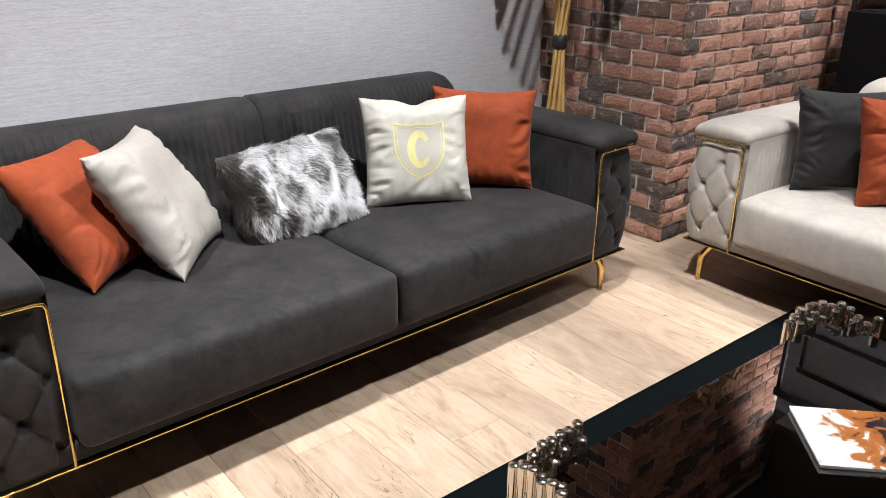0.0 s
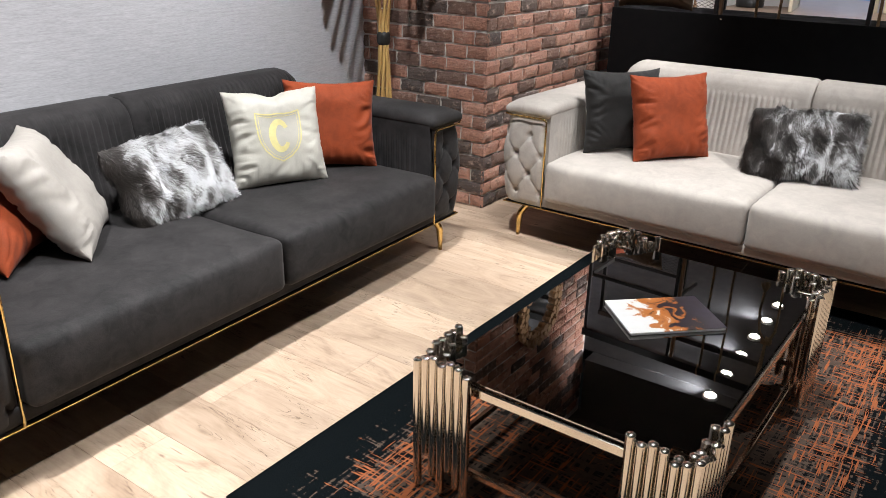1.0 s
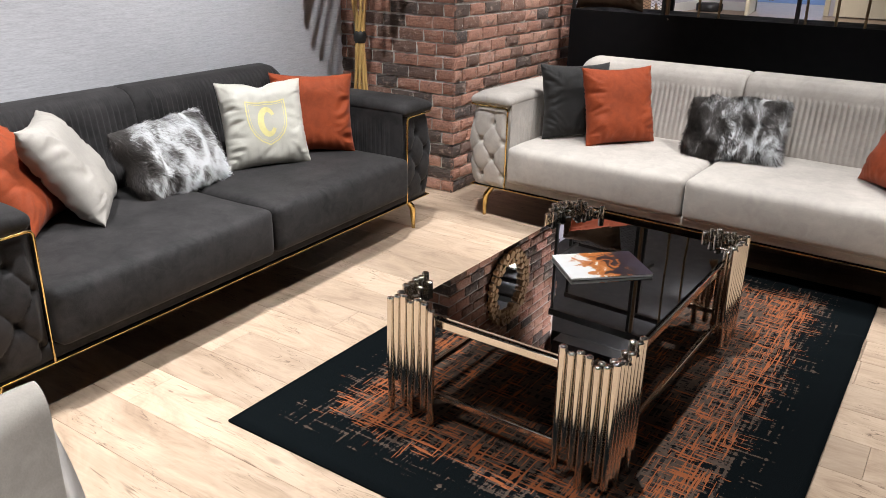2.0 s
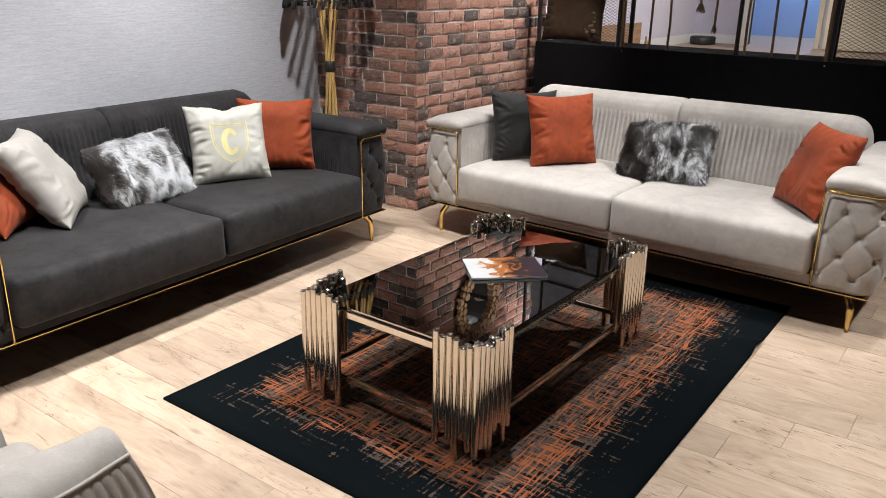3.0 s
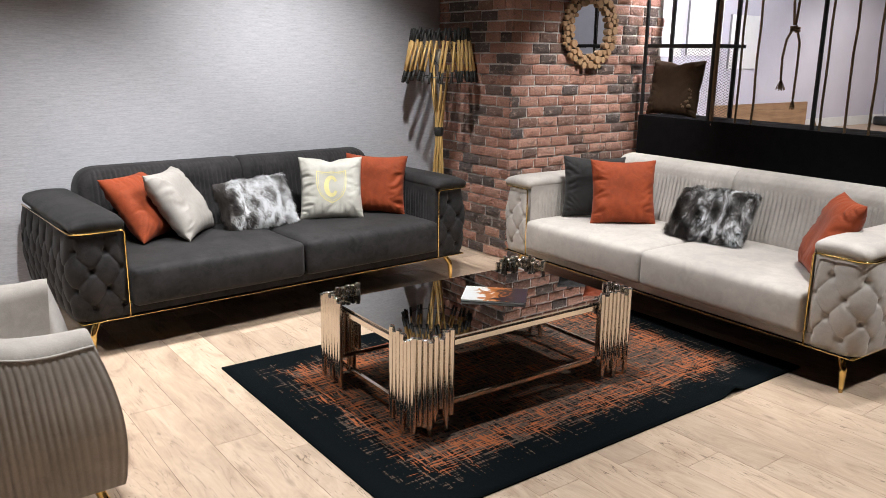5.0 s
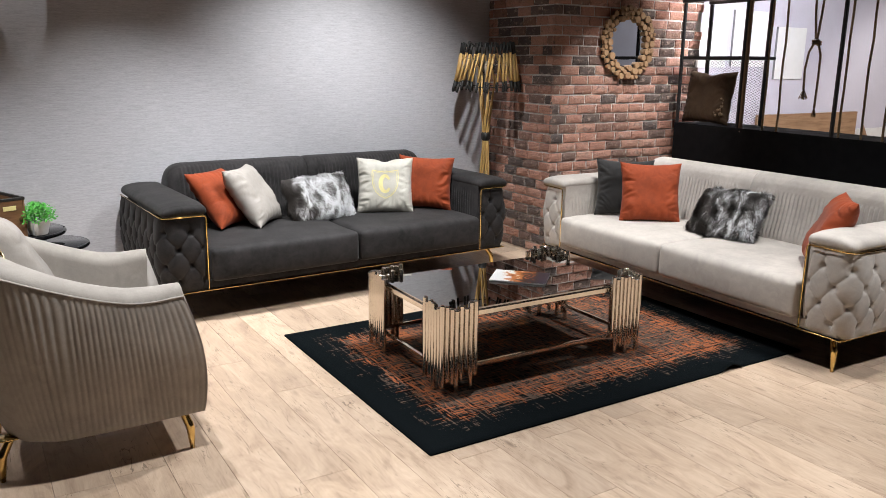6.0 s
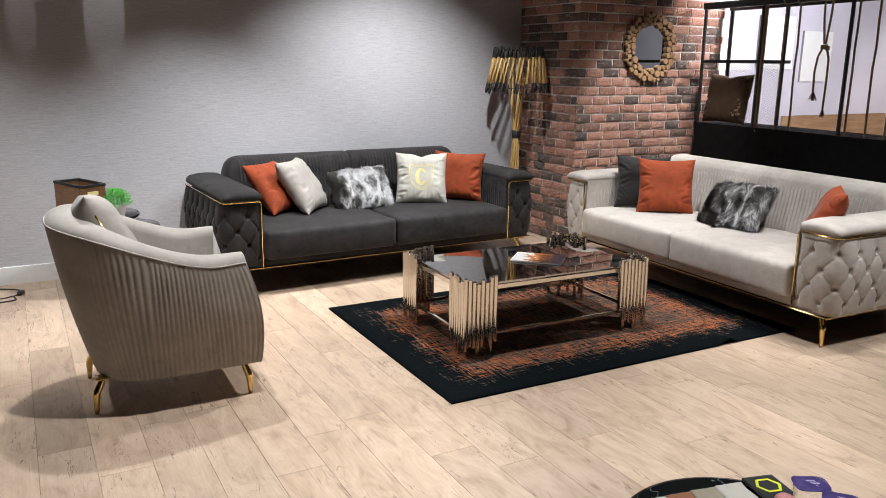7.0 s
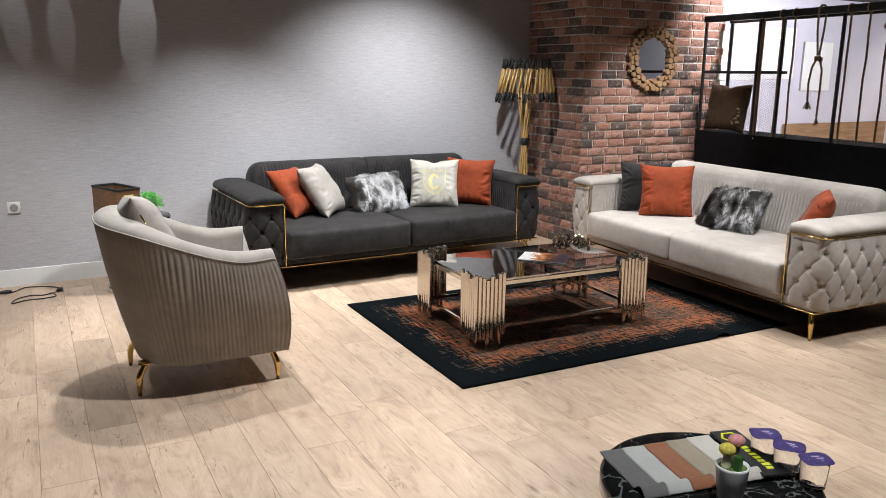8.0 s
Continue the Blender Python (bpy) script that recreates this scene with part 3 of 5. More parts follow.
        part("brass_trim", trim, M_GOLD, s, "thin polished brass trim")
        gold_leg(s, sign * (HA - 0.11), 0.09, sign, -1)
        gold_leg(s, sign * (HA - 0.11), DEPTH - 0.12, sign, 1)
    return s


dark_sofa = sofa("sofa", pose(1.367, 1.765, 0, 0, 0, 2.4), M_DARK, "charcoal suede three-seat sofa with brass trim and legs", 0.826)
light_sofa = sofa("sofa", pose(2.855, 0.53, 0, 0, 0, -91.6), M_LIGHT, "beige velvet three-seat sofa with brass trim and tufted arms", 0.738)


# ---- rug ----
def rug():
    bm = box(-RUG_X / 2, RUG_X / 2, -RUG_Y / 2, RUG_Y / 2, 0.0005, 0.009, 0.0)
    bmesh.ops.subdivide_edges(bm, edges=[e for e in bm.edges if abs(e.verts[0].co.z - e.verts[1].co.z) < 1e-5], cuts=59, use_grid_fill=True)
    for v in bm.verts:
        d = Vector((v.co.x - 0.62, v.co.y + RUG_Y / 2, 0))
        v.co.z += 0.030 * math.exp(-(d.x / 0.05) ** 2 - (d.y / 0.10) ** 2) + 0.0012 * noise.noise(v.co * 6)
    for f in bm.faces:
        f.smooth = True
    return bm


ob = part("rug", rug(), M_RUG, None, smooth=False)
tagged(ob, "black rug with a frayed rust-orange crosshatch field", "rug")
ob.matrix_world = pose(0.66 + RUG_X / 2, 0.45, 0)


# ---- armchair ----
def armchair(m):
    c = thing("armchair", m, "taupe velvet barrel armchair with channelled sides and brass legs", "armchair")

    def plan(s, top):
        """Outer plan at s in -1..1 (arm end, back, arm end)."""
        a = abs(s)
        fx, fy, sx, sy, bx = (0.31, 0.36, -0.10, 0.40, -0.475) if top else (0.375, 0.31, -0.08, 0.325, -0.33)
        if a > 0.5:
            k = (a - 0.5) / 0.5
            x, y = sx + (fx - sx) * k, sy + (fy - sy) * k ** 1.6
        else:
            th = (a / 0.5) * math.pi / 2
            x, y = sx + (bx - sx) * math.cos(th) ** 0.9, sy * math.sin(th) ** 0.8
        return Vector((x, math.copysign(y, s), 0))

    def height(s):
        x = plan(s, True).x
        return 0.668 + 0.010 * smooth01((x - 0.1) / 0.2) + 0.20 * smooth01((0.24 - x) / 0.76)

    def shell(s, v):
        """v 0..1 outer side, 1..2 the rolled top, 2..3 inner side."""
        lo, hi = plan(s, False), plan(s, True)
        z1 = height(s)
        ds = 0.004
        tng = plan(min(1, s + ds), True) - plan(max(-1, s - ds), True)
        out = Vector((-tng.y, tng.x, 0)).normalized()
        thick = 0.138 + 0.02 * smooth01((0.5 - abs(s)) / 0.4) - 0.045 * smooth01((abs(s) - 0.8) / 0.2)
        z0 = 0.155
        if v <= 1:
            p = lo.lerp(hi, v ** 0.9) + out * 0.030 * math.sin(math.pi * min(1, v * 0.95)) * (0.4 + 0.6 * abs(s))
            if abs(s) > 0.85:
                p.x += 0.030 * math.sin(math.pi * v) ** 0.8 * smooth01((abs(s) - 0.85) / 0.15)
            z = z0 + (z1 - 0.028 - z0) * v
            L = abs(s) * 1.08
            fade = smooth01((abs(s) - 0.22) / 0.25) * smooth01(v / 0.08) * smooth01((1.0 - v) / 0.05)
            p += out * fade * (0.0078 * abs(math.sin(math.pi * L / 0.0255)) - 0.004)
            return Vector((p.x, p.y, z))
        if v <= 2:
            q = (v - 1) * math.pi
            p = hi - out * thick * (1 - math.cos(q)) / 2
            return Vector((p.x, p.y, z1 - 0.028 + 0.046 * math.sin(q)))
        k = v - 2
        p = hi - out * (thick + 0.03 * k)
        p = p.lerp(Vector((p.x * 0.82 + 0.03, p.y * 0.88, 0)), k)
        return Vector((p.x, p.y, z1 - 0.028 - (z1 - 0.028 - 0.30) * k))

    us = steps(-1, 1, 560)
    vs = steps(0, 1, 18) + steps(1, 2, 8)[1:] + steps(2, 3, 5)[1:]
    bm = sheet(shell, us, vs)
    bm.verts.ensure_lookup_table()
    n = len(vs)
    for row in (0, len(us) - 1):
        bm.faces.new([bm.verts[row * n + i] for i in range(n)])
    part("shell", bm, M_CHAIR, c, "one-piece arms and back with vertical channels")
    pip = tube([shell(s, 1.0) + Vector((0, 0, 0.004)) for s in steps(-1, 1, 120)], 0.0042, 6)
    part("piping", pip, M_CHAIR, c)
    # base and seat
    under = bmesh.new()
    ring = [under.verts.new(plan(s, False) * 0.985 + Vector((0, 0, 0.158))) for s in steps(-1, 1, 60)]
    ring2 = [under.verts.new(plan(s, False) * 0.985 + Vector((0, 0, 0.30))) for s in steps(-1, 1, 60)]
    for k in range(60):
        under.faces.new((ring[k], ring[k + 1], ring2[k + 1], ring2[k]))
    under.faces.new((ring[60], ring[0], ring2[0], ring2[60]))
    under.faces.new(ring)
    under.faces.new(ring2[::-1])
    part("seat_base", under, M_CHAIR, c, smooth=False)
    seat = box(-0.27, 0.385, -0.245, 0.245, 0.29, 0.43, 0.045, 5)
    part("seat_cushion", seat, M_CHAIR, c)
    for x, y, sx, sy in ((0.30, -0.27, 0.6, -1), (0.30, 0.27, 0.6, 1), (-0.31, -0.20, -1, -1), (-0.31, 0.20, -1, 1)):
        gold_leg(c, x, y, sx, sy, 0.162)
    return c


CHAIR = pose(-0.442, 0.486, 0, 0, 0, -1.0)
armchair(CHAIR)


# ---- cushions ----
def cushion(name, w, h, t, m, material, label, seed=0, pinch=0.09, chop=0.0, wrinkle=0.020):
    """A filled cushion in its local x-z plane, face towards -y, on its lower edge at z = 0."""
    rnd = random.Random(seed)
    off = Vector((rnd.uniform(-9, 9), rnd.uniform(-9, 9), rnd.uniform(-9, 9)))
    n = 60
    bm = bmesh.new()
    grid = {}
    for side in (-1, 1):
        for i in range(n + 1):
            for k in range(n + 1):
                rim = i in (0, n) or k in (0, n)
                if side == 1 and rim:
                    grid[side, i, k] = grid[-1, i, k]
                    continue
                u, v = 2 * i / n - 1, 2 * k / n - 1
                u, v = math.sin(u * math.pi / 2), math.sin(v * math.pi / 2)
                x = u * w / 2 * (1 - pinch * (1 - v * v) * abs(u) ** 2)
                z = v * h / 2 * (1 - pinch * (1 - u * u) * abs(v) ** 2)
                fill = ((1 - u ** 4) * (1 - v ** 4)) ** 0.62
                y = side * t / 2 * fill
                if chop and v > 0:
                    z -= chop * math.exp(-(u / 0.22) ** 2) * v ** 3
                p = Vector((x, y, z))
                near = smooth01((max(abs(u), abs(v)) - 0.35) / 0.45) * fill ** 0.35
                if abs(u) > abs(v):
                    wr = 0.5 - 1.6 * abs(noise.noise(Vector((z * 34 + 2 * noise.noise(Vector((x * 9, z * 9, 0)) + off), u * 1.5, side)) + off))
                else:
                    wr = 0.5 - 1.6 * abs(noise.noise(Vector((x * 34 + 2 * noise.noise(Vector((x * 9, z * 9, 0)) + off), v * 1.5, side)) + off))
                y_add = side * (wrinkle * wr * near * (1 if abs(u) > abs(v) else 0.45) + 0.008 * noise.noise(Vector((x * 9, z * 9, side)) + off) * fill)
                z += 0.004 * noise.noise(Vector((x * 25, 3, z * 25)) + off) * (1 if rim else 0)
                grid[side, i, k] = bm.verts.new((x, y + y_add, z + h / 2))
    for side in (-1, 1):
        for i in range(n):
            for k in range(n):
                q = [grid[side, i, k], grid[side, i + 1, k], grid[side, i + 1, k + 1], grid[side, i, k + 1]]
                bm.faces.new(q if side < 0 else q[::-1])
    ob = part(name, bm, material, None)
    tagged(ob, label, "cushion")
    ob.matrix_world = m
    return ob


def fur_cushion(w, h, t, m, hair, label, seed):
    base = cushion("fur_cushion", w, h, t, m, M_FUR_SKIN, label, seed, 0.02, 0.0, 0.004)
    rnd = random.Random(seed)
    me = base.data
    bm = bmesh.new()
    polys = [(p.center.copy(), p.normal.copy(), p.area) for p in me.polygons]
    total = sum(p[2] for p in polys)
    for c, nrm, area in polys:
        if nrm.y * c.y < 0:
            nrm = -nrm
        want = area / total * 26000
        for _ in range(int(want) + (rnd.random() < want - int(want))):
            root = c + Vector((rnd.uniform(-0.006, 0.006), 0, rnd.uniform(-0.006, 0.006)))
            swirl = Vector((noise.noise(root * 14), noise.noise(root * 14 + Vector((5, 5, 5))), noise.noise(root * 14 + Vector((9, 1, 4)))))
            d = (nrm * 0.7 + Vector((0.45, 0, -0.85)) + 0.85 * swirl + Vector((rnd.uniform(-0.22, 0.22), rnd.uniform(-0.15, 0.15), rnd.uniform(-0.22, 0.22)))).normalized()
            ln = rnd.uniform(0.024, 0.048)
            sidev = d.cross(nrm)
            if sidev.length < 1e-4:
                continue
            sidev = sidev.normalized() * rnd.uniform(0.0008, 0.0015)
            mid = root + d * ln * 0.55 + nrm * 0.005
            tip = root + d * ln - Vector((0, 0, 0.003))
            cell = Vector([(math.floor(q / 0.021) + 0.5) * 0.021 for q in root])
            lock = cell + 0.010 * Vector((noise.noise(cell * 61), 0, noise.noise(cell * 47)))
            tip += (lock - root) * 0.55
            a, b, e, f, g = (bm.verts.new(q) for q in (root - sidev, root + sidev, mid - sidev * 0.8, mid + sidev * 0.8, tip))
            bm.faces.new((a, b, f, e))
            bm.faces.new((e, f, g))
    hair_me = bpy.data.meshes.new("fur")
    bm.to_mesh(hair_me)
    bm.free()
    hair_me.materials.append(hair)
    ob = new("fur", hair_me)
    ob.parent = base
    tagged(ob, "long mottled grey fur", kind="stuff")
    return base


SEAT = 0.452
RUSTY = "rust-orange velvet cushion "
cushion("cushion", 0.39, 0.43, 0.15, pose(0.728, 2.215, SEAT + 0.015, -38, 0, 38), M_RUST, RUSTY + "against the arm of the dark sofa", 1)
cushion("cushion", 0.40, 0.44, 0.16, pose(0.932, 2.175, SEAT + 0.012, -34, 0, 50), M_GREIGE, "pearl-grey satin cushion leaning on a rust one", 2)
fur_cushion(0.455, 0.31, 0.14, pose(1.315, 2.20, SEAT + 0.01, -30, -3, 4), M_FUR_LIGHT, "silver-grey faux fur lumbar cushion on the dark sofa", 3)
emblem = cushion("cushion", 0.41, 0.41, 0.14, pose(1.785, 2.18, SEAT - 0.002, -18, 0, -26), M_PEARL, "pearl satin cushion with a pale yellow shield emblem", 4, 0.07, 0.02)
cushion("cushion", 0.42, 0.40, 0.15, pose(2.11, 2.20, SEAT, -16, 2, -38), M_RUST, RUSTY + "in the corner of the dark sofa", 5)
cushion("cushion", 0.41, 0.41, 0.13, pose(3.25, 1.285, SEAT, -12, 0, -42), M_ANTHRACITE, "anthracite velvet cushion in the corner of the beige sofa", 6)
cushion("cushion", 0.42, 0.42, 0.15, pose(3.245, 1.02, SEAT, -16, 0, -38), M_RUST, RUSTY + "on the beige sofa", 7)
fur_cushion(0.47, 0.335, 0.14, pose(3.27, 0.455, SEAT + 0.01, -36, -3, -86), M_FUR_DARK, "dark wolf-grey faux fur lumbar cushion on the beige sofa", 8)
cushion("cushion", 0.42, 0.42, 0.14, pose(3.125, -0.275, SEAT + 0.010, -25, 0, -140), M_RUST, RUSTY + "against the arm of the beige sofa", 9, 0.06, 0.0, 0.013)
back_pillow = cushion("cushion", 0.46, 0.46, 0.20, CHAIR @ pose(-0.125, -0.055, 0.528, -25, 8, 90), M_CHAIR, "taupe velvet back cushion of the armchair with a brass zip", 10, 0.01, 0.0, 0.008)
zip_bm = tube([(-0.228, 0.0, 0.06), (-0.220, 0.0, 0.23), (-0.226, 0, 0.37)], 0.0055, 6)
part("zip", zip_bm, M_GOLD, back_pillow, "brass zip")


def shield(parent):
    """Embroidered shield outline in two lines and a thick oval C, lying on the cushion's face."""
    verts = [v.co for v in parent.data.vertices]
    tree = BVHTree.FromPolygons(verts, [tuple(p.vertices) for p in parent.data.polygons])

    def lie(x, z, d):
        hit = tree.ray_cast(Vector((x, -0.5, z)), Vector((0, 1, 0)))[0]
        return Vector((x, hit.y - d, z))

    def ribbon(points, width, closed, d=0.0012):
        bm = bmesh.new()
        rows = []
        n = len(points)
        for k, p in enumerate(points):
            a, b = (points[(k - 1) % n], points[(k + 1) % n]) if closed else (points[max(k - 1, 0)], points[min(k + 1, n - 1)])
            t = Vector((b[0] - a[0], b[1] - a[1])).normalized()
            w = width(k / (n - 1)) if callable(width) else width
            rows.append([bm.verts.new(lie(p[0] - t.y * w * q, p[1] + t.x * w * q, d)) for q in (-0.5, -0.17, 0.17, 0.5)])
        for k in range(n if closed else n - 1):
            a, b = rows[k], rows[(k + 1) % n]
            for q in range(3):
                bm.faces.new((a[q], a[q + 1], b[q + 1], b[q]))
        return bm

    def outline(grow):
        half = [(0.0, 0.300), (0.03, 0.297), (0.06, 0.300), (0.092, 0.308), (0.094, 0.27), (0.092, 0.22), (0.085, 0.185), (0.068, 0.150), (0.04, 0.122), (0.0, 0.103)]
        ring = half + [(-x, z) for x, z in half[-2:0:-1]]
        dense = []
        for (x0, z0), (x1, z1) in zip(ring, ring[1:] + ring[:1]):
            dense += [(grow * (x0 + (x1 - x0) * f), 0.21 + grow * (z0 + (z1 - z0) * f - 0.21)) for f in (0, 0.25, 0.5, 0.75)]
        return dense
    part("emblem_border", ribbon(outline(1.0), 0.0062, True), M_SILK, parent, "pale yellow embroidered shield outline")
    part("emblem_border", ribbon(outline(0.88), 0.0024, True), M_SILK, parent, "thin inner line of the shield")
    ring = [(0.033 * math.cos(math.radians(a)), 0.208 + 0.057 * math.sin(math.radians(a))) for a in steps(32, 328, 60)]
    part("emblem_oval", ribbon(ring, lambda f: 0.016 + 0.014 * math.sin(math.pi * f), False), M_SILK, parent, "pale yellow embroidered open oval")


shield(emblem)


# ---- coffee table ----
def coffee_table():
    t = thing("coffee_table", pose(1.615, 0.475, 0, 0, 0, -1.0), "low coffee table of dark chrome tubes with a smoked mirror top", "coffee table")
    hx, hy = 0.624, 0.39
    z = 0.395
    ix, iy = hx - 0.045, hy - 0.045
    glass = bmesh.new()
    cut = 0.055
    rim = [(-ix + cut, -iy), (ix - cut, -iy), (ix - cut, -iy + cut), (ix, -iy + cut), (ix, iy - cut), (ix - cut, iy - cut), (ix - cut, iy), (-ix + cut, iy), (-ix + cut, iy - cut), (-ix, iy - cut), (-ix, -iy + cut), (-ix + cut, -iy + cut)]
    lo = [glass.verts.new((x, y, z - 0.008)) for x, y in rim]
    hi = [glass.verts.new((x, y, z)) for x, y in rim]
    glass.faces.new(hi)
    glass.faces.new(lo[::-1])
    for k in range(12):
        glass.faces.new((lo[k], lo[(k + 1) % 12], hi[(k + 1) % 12], hi[k]))
    part("tabletop", glass, M_SMOKE, t, "smoked mirror glass top", smooth=False)
    for sgn in (-1, 1):
        for zz, name, h in ((z - 0.024, "top_rail", 0.013), (0.112, "lower_rail", 0.0095)):
            part(name, box(-ix - 0.004, ix + 0.004, sgn * iy - h * 0.8, sgn * iy + h * 0.8, zz - h, zz + h, 0.002, 1), M_CHROME, t, smooth=False)
            part(name, box(sgn * ix - h * 0.8, sgn * ix + h * 0.8, -iy + 0.011, iy - 0.011, zz - h, zz + h, 0.002, 1), M_CHROME, t, smooth=False)
    rnd = random.Random(3)
    lens = (0.30, 0.335, 0.37, 0.40, 0.43)
    meshes = {}
    for ln in lens:
        r = 0.0122
        bm = disc(0, 0, 0, 0, 16, None, [(r * 0.78, 0), (r, 0.003), (r, 0.005), (r, ln - 0.005), (r, ln - 0.003), (r * 0.78, ln)])
        meshes[ln] = mesh_of("tube", bm, M_CHROME)
    wave = (0.446, 0.437, 0.424, 0.413, 0.428, 0.415, 0.436, 0.444, 0.431)
    for cx in (-1, 1):
        for cy in (-1, 1):
            spots = []
            for k in range(8):
                spots.append((cx * (hx - 0.0122 - k * 0.0262), cy * (hy - 0.0122), k, False))
            for k in range(1, 7):
                spots.append((cx * (hx - 0.0122), cy * (hy - 0.0122 - k * 0.0262), k + 3, False))
            for k in (1, 3, 4, 6):
                spots.append((cx * (hx - 0.026 - k * 0.0262), cy * (hy - 0.037), k, True))
            for k in (2, 4):
                spots.append((cx * (hx - 0.037), cy * (hy - 0.0122 - k * 0.0262), k, True))
            for x, y, k, inner in spots:
                top = wave[(k + (cx + 1) + (cy + 1)) % 9] + rnd.uniform(-0.003, 0.003) - (0.008 if inner else 0)
                ln = rnd.choice((0.30, 0.335, 0.37)) if inner or k % 3 else rnd.choice((0.40, 0.43))
                share("tube", meshes[ln], t, pose(x, y, max(0.010, top - ln)))
    return t


coffee_table()


def magazine():
    mag = thing("magazine", pose(1.70, 0.455, 0.3955, 0, 0, -45.6), "magazine with a white, orange and black marbled cover", "magazine")
    bm = box(-0.147, 0.147, -0.108, 0.108, 0.0005, 0.009, 0.0015, 1)
    part("pages", bm, M_PAPER, mag, "white page block", smooth=False)
    part("cover", box(-0.149, 0.149, -0.110, 0.110, 0.0092, 0.0102), M_COVER, mag, "glossy printed cover", smooth=False)


magazine()


# ---- floor lamp of canes ----
def floor_lamp():
    lamp = thing("floor_lamp", pose(2.905, 2.55, 0), "floor lamp of bundled bamboo canes with a cane shade", "floor lamp")
    rnd = random.Random(8)
    for k in range(7):
        a = 2 * math.pi * k / 7 + 0.3
        b = a + 2.3
        lo = Vector((0.085 * math.cos(a), 0.085 * math.sin(a), 0.0))
        waist = Vector((0.02 * math.cos(a + 1.2), 0.02 * math.sin(a + 1.2), 0.93))
        hi = Vector((0.075 * math.cos(b), 0.075 * math.sin(b), 1.42))
        pts = [lo, lo.lerp(waist, 0.5) + Vector((rnd.uniform(-0.008, 0.008), rnd.uniform(-0.008, 0.008), 0)), waist, waist.lerp(hi, 0.5), hi]
        part("cane", tube(pts, [0.010, 0.009, 0.0085, 0.0085, 0.008], 8), M_BAMBOO, lamp)
    part("knot", disc(0, 0, 0, 0, 14, None, [(0.028, 0.90), (0.036, 0.915), (0.036, 0.955), (0.028, 0.97)]), M_CHAR, lamp, "black binding")
    shade = part("shade", tube([(0.192 * math.cos(a), 0.192 * math.sin(a), 1.652) for a in steps(0, 2 * math.pi, 40)], 0.0035, 6), M_STEEL, lamp, "shade of slanted canes with charred tips")
    part("ring", tube([(0.262 * math.cos(a), 0.262 * math.sin(a), 1.335) for a in steps(0, 2 * math.pi, 40)], 0.0035, 6), M_STEEL, shade)
    for k in range(3):
        a = 2 * math.pi * k / 3
        part("spoke", tube([(0, 0, 1.40), (0.192 * math.cos(a), 0.192 * math.sin(a), 1.652)], 0.003, 6), M_STEEL, shade)
    for k in range(34):
        a = 2 * math.pi * k / 34 + rnd.uniform(-0.03, 0.03)
        twist = -0.26 + rnd.uniform(-0.07, 0.07)
        top = Vector((0.204 * math.cos(a), 0.204 * math.sin(a), 1.675 + rnd.uniform(-0.012, 0.012)))
        low = Vector((0.275 * math.cos(a + twist), 0.275 * math.sin(a + twist), 1.30 + rnd.uniform(-0.012, 0.012)))
        r = rnd.uniform(0.0075, 0.0105)
        part("cane", tube([top.lerp(low, 0.22), top.lerp(low, 0.5), top.lerp(low, 0.80)], r, 7), M_BAMBOO, shade)
        part("charred_tip", tube([top, top.lerp(low, 0.225)], r * 1.02, 7), M_CHAR, shade)
        part("charred_tip", tube([top.lerp(low, 0.795), low], [r * 1.02, r * 1.15], 7), M_CHAR, shade)
    bulb = disc(0, 0, 0, 0, 14, None, [(0.014, 1.42), (0.016, 1.45), (0.030, 1.49), (0.026, 1.52), (0.008, 1.535)])
    part("bulb", bulb, plain("frosted_bulb", (0.45, 0.38, 0.28), 0.3), lamp, "unlit white bulb")


floor_lamp()


# ---- round mirror of wood slices ----
def round_mirror():
    mir = thing("wall_mirror", pose(3.925, COL_Y - 0.019, 1.69), "round mirror framed with sawn branch slices on the brick pillar", "mirror")
    back = disc(0, 0, 0, 0, 48, None, [(0.275, 0.0), (0.275, 0.012)])
    bmesh.ops.rotate(back, cent=(0, 0, 0), matrix=Matrix.Rotation(math.pi / 2, 3, "X"), verts=back.verts)
    part("backing", back, M_CHAR, mir, smooth=False)
    glass = disc(0, 0, 0, 0, 48, None, [(0.185, 0.0125), (0.185, 0.0165)])
    bmesh.ops.rotate(glass, cent=(0, 0, 0), matrix=Matrix.Rotation(math.pi / 2, 3, "X"), verts=glass.verts)
    part("mirror_glass", glass, M_MIRROR, mir, "clear mirror glass", smooth=False)
    sizes = {}
    for r in (0.012, 0.015, 0.019, 0.024, 0.029):
        bm = disc(0, 0, 0, 0, 14, None, [(r, 0.0), (r, 0.026), (r * 0.93, 0.029)])
        bmesh.ops.rotate(bm, cent=(0, 0, 0), matrix=Matrix.Rotation(math.pi / 2, 3, "X"), verts=bm.verts)
        sizes[r] = mesh_of("wood_slice", bm, M_SLICE, smooth=False)
    rnd = random.Random(21)
    placed = []
    for r in (0.029, 0.024, 0.019, 0.015, 0.012):
        for _ in range(900):
            a, d = rnd.uniform(0, 2 * math.pi), rnd.uniform(0.183 + r * 0.6, 0.302 - r)
            x, z = d * math.cos(a), d * math.sin(a)
            if r > 0.028 and len([p for p in placed if p[2] == r]) > 8:
                break
            if r == 0.024 and len([p for p in placed if p[2] == r]) > 20:
                break
            if all((x - p[0]) ** 2 + (z - p[1]) ** 2 > (r + p[2]) ** 2 * 0.93 for p in placed):
                placed.append((x, z, r))
                share("wood_slice", sizes[r], mir, pose(x, -0.0125 - rnd.uniform(0, 0.004), z, rnd.uniform(-5, 5), rnd.uniform(0, 360), rnd.uniform(-5, 5)))


round_mirror()


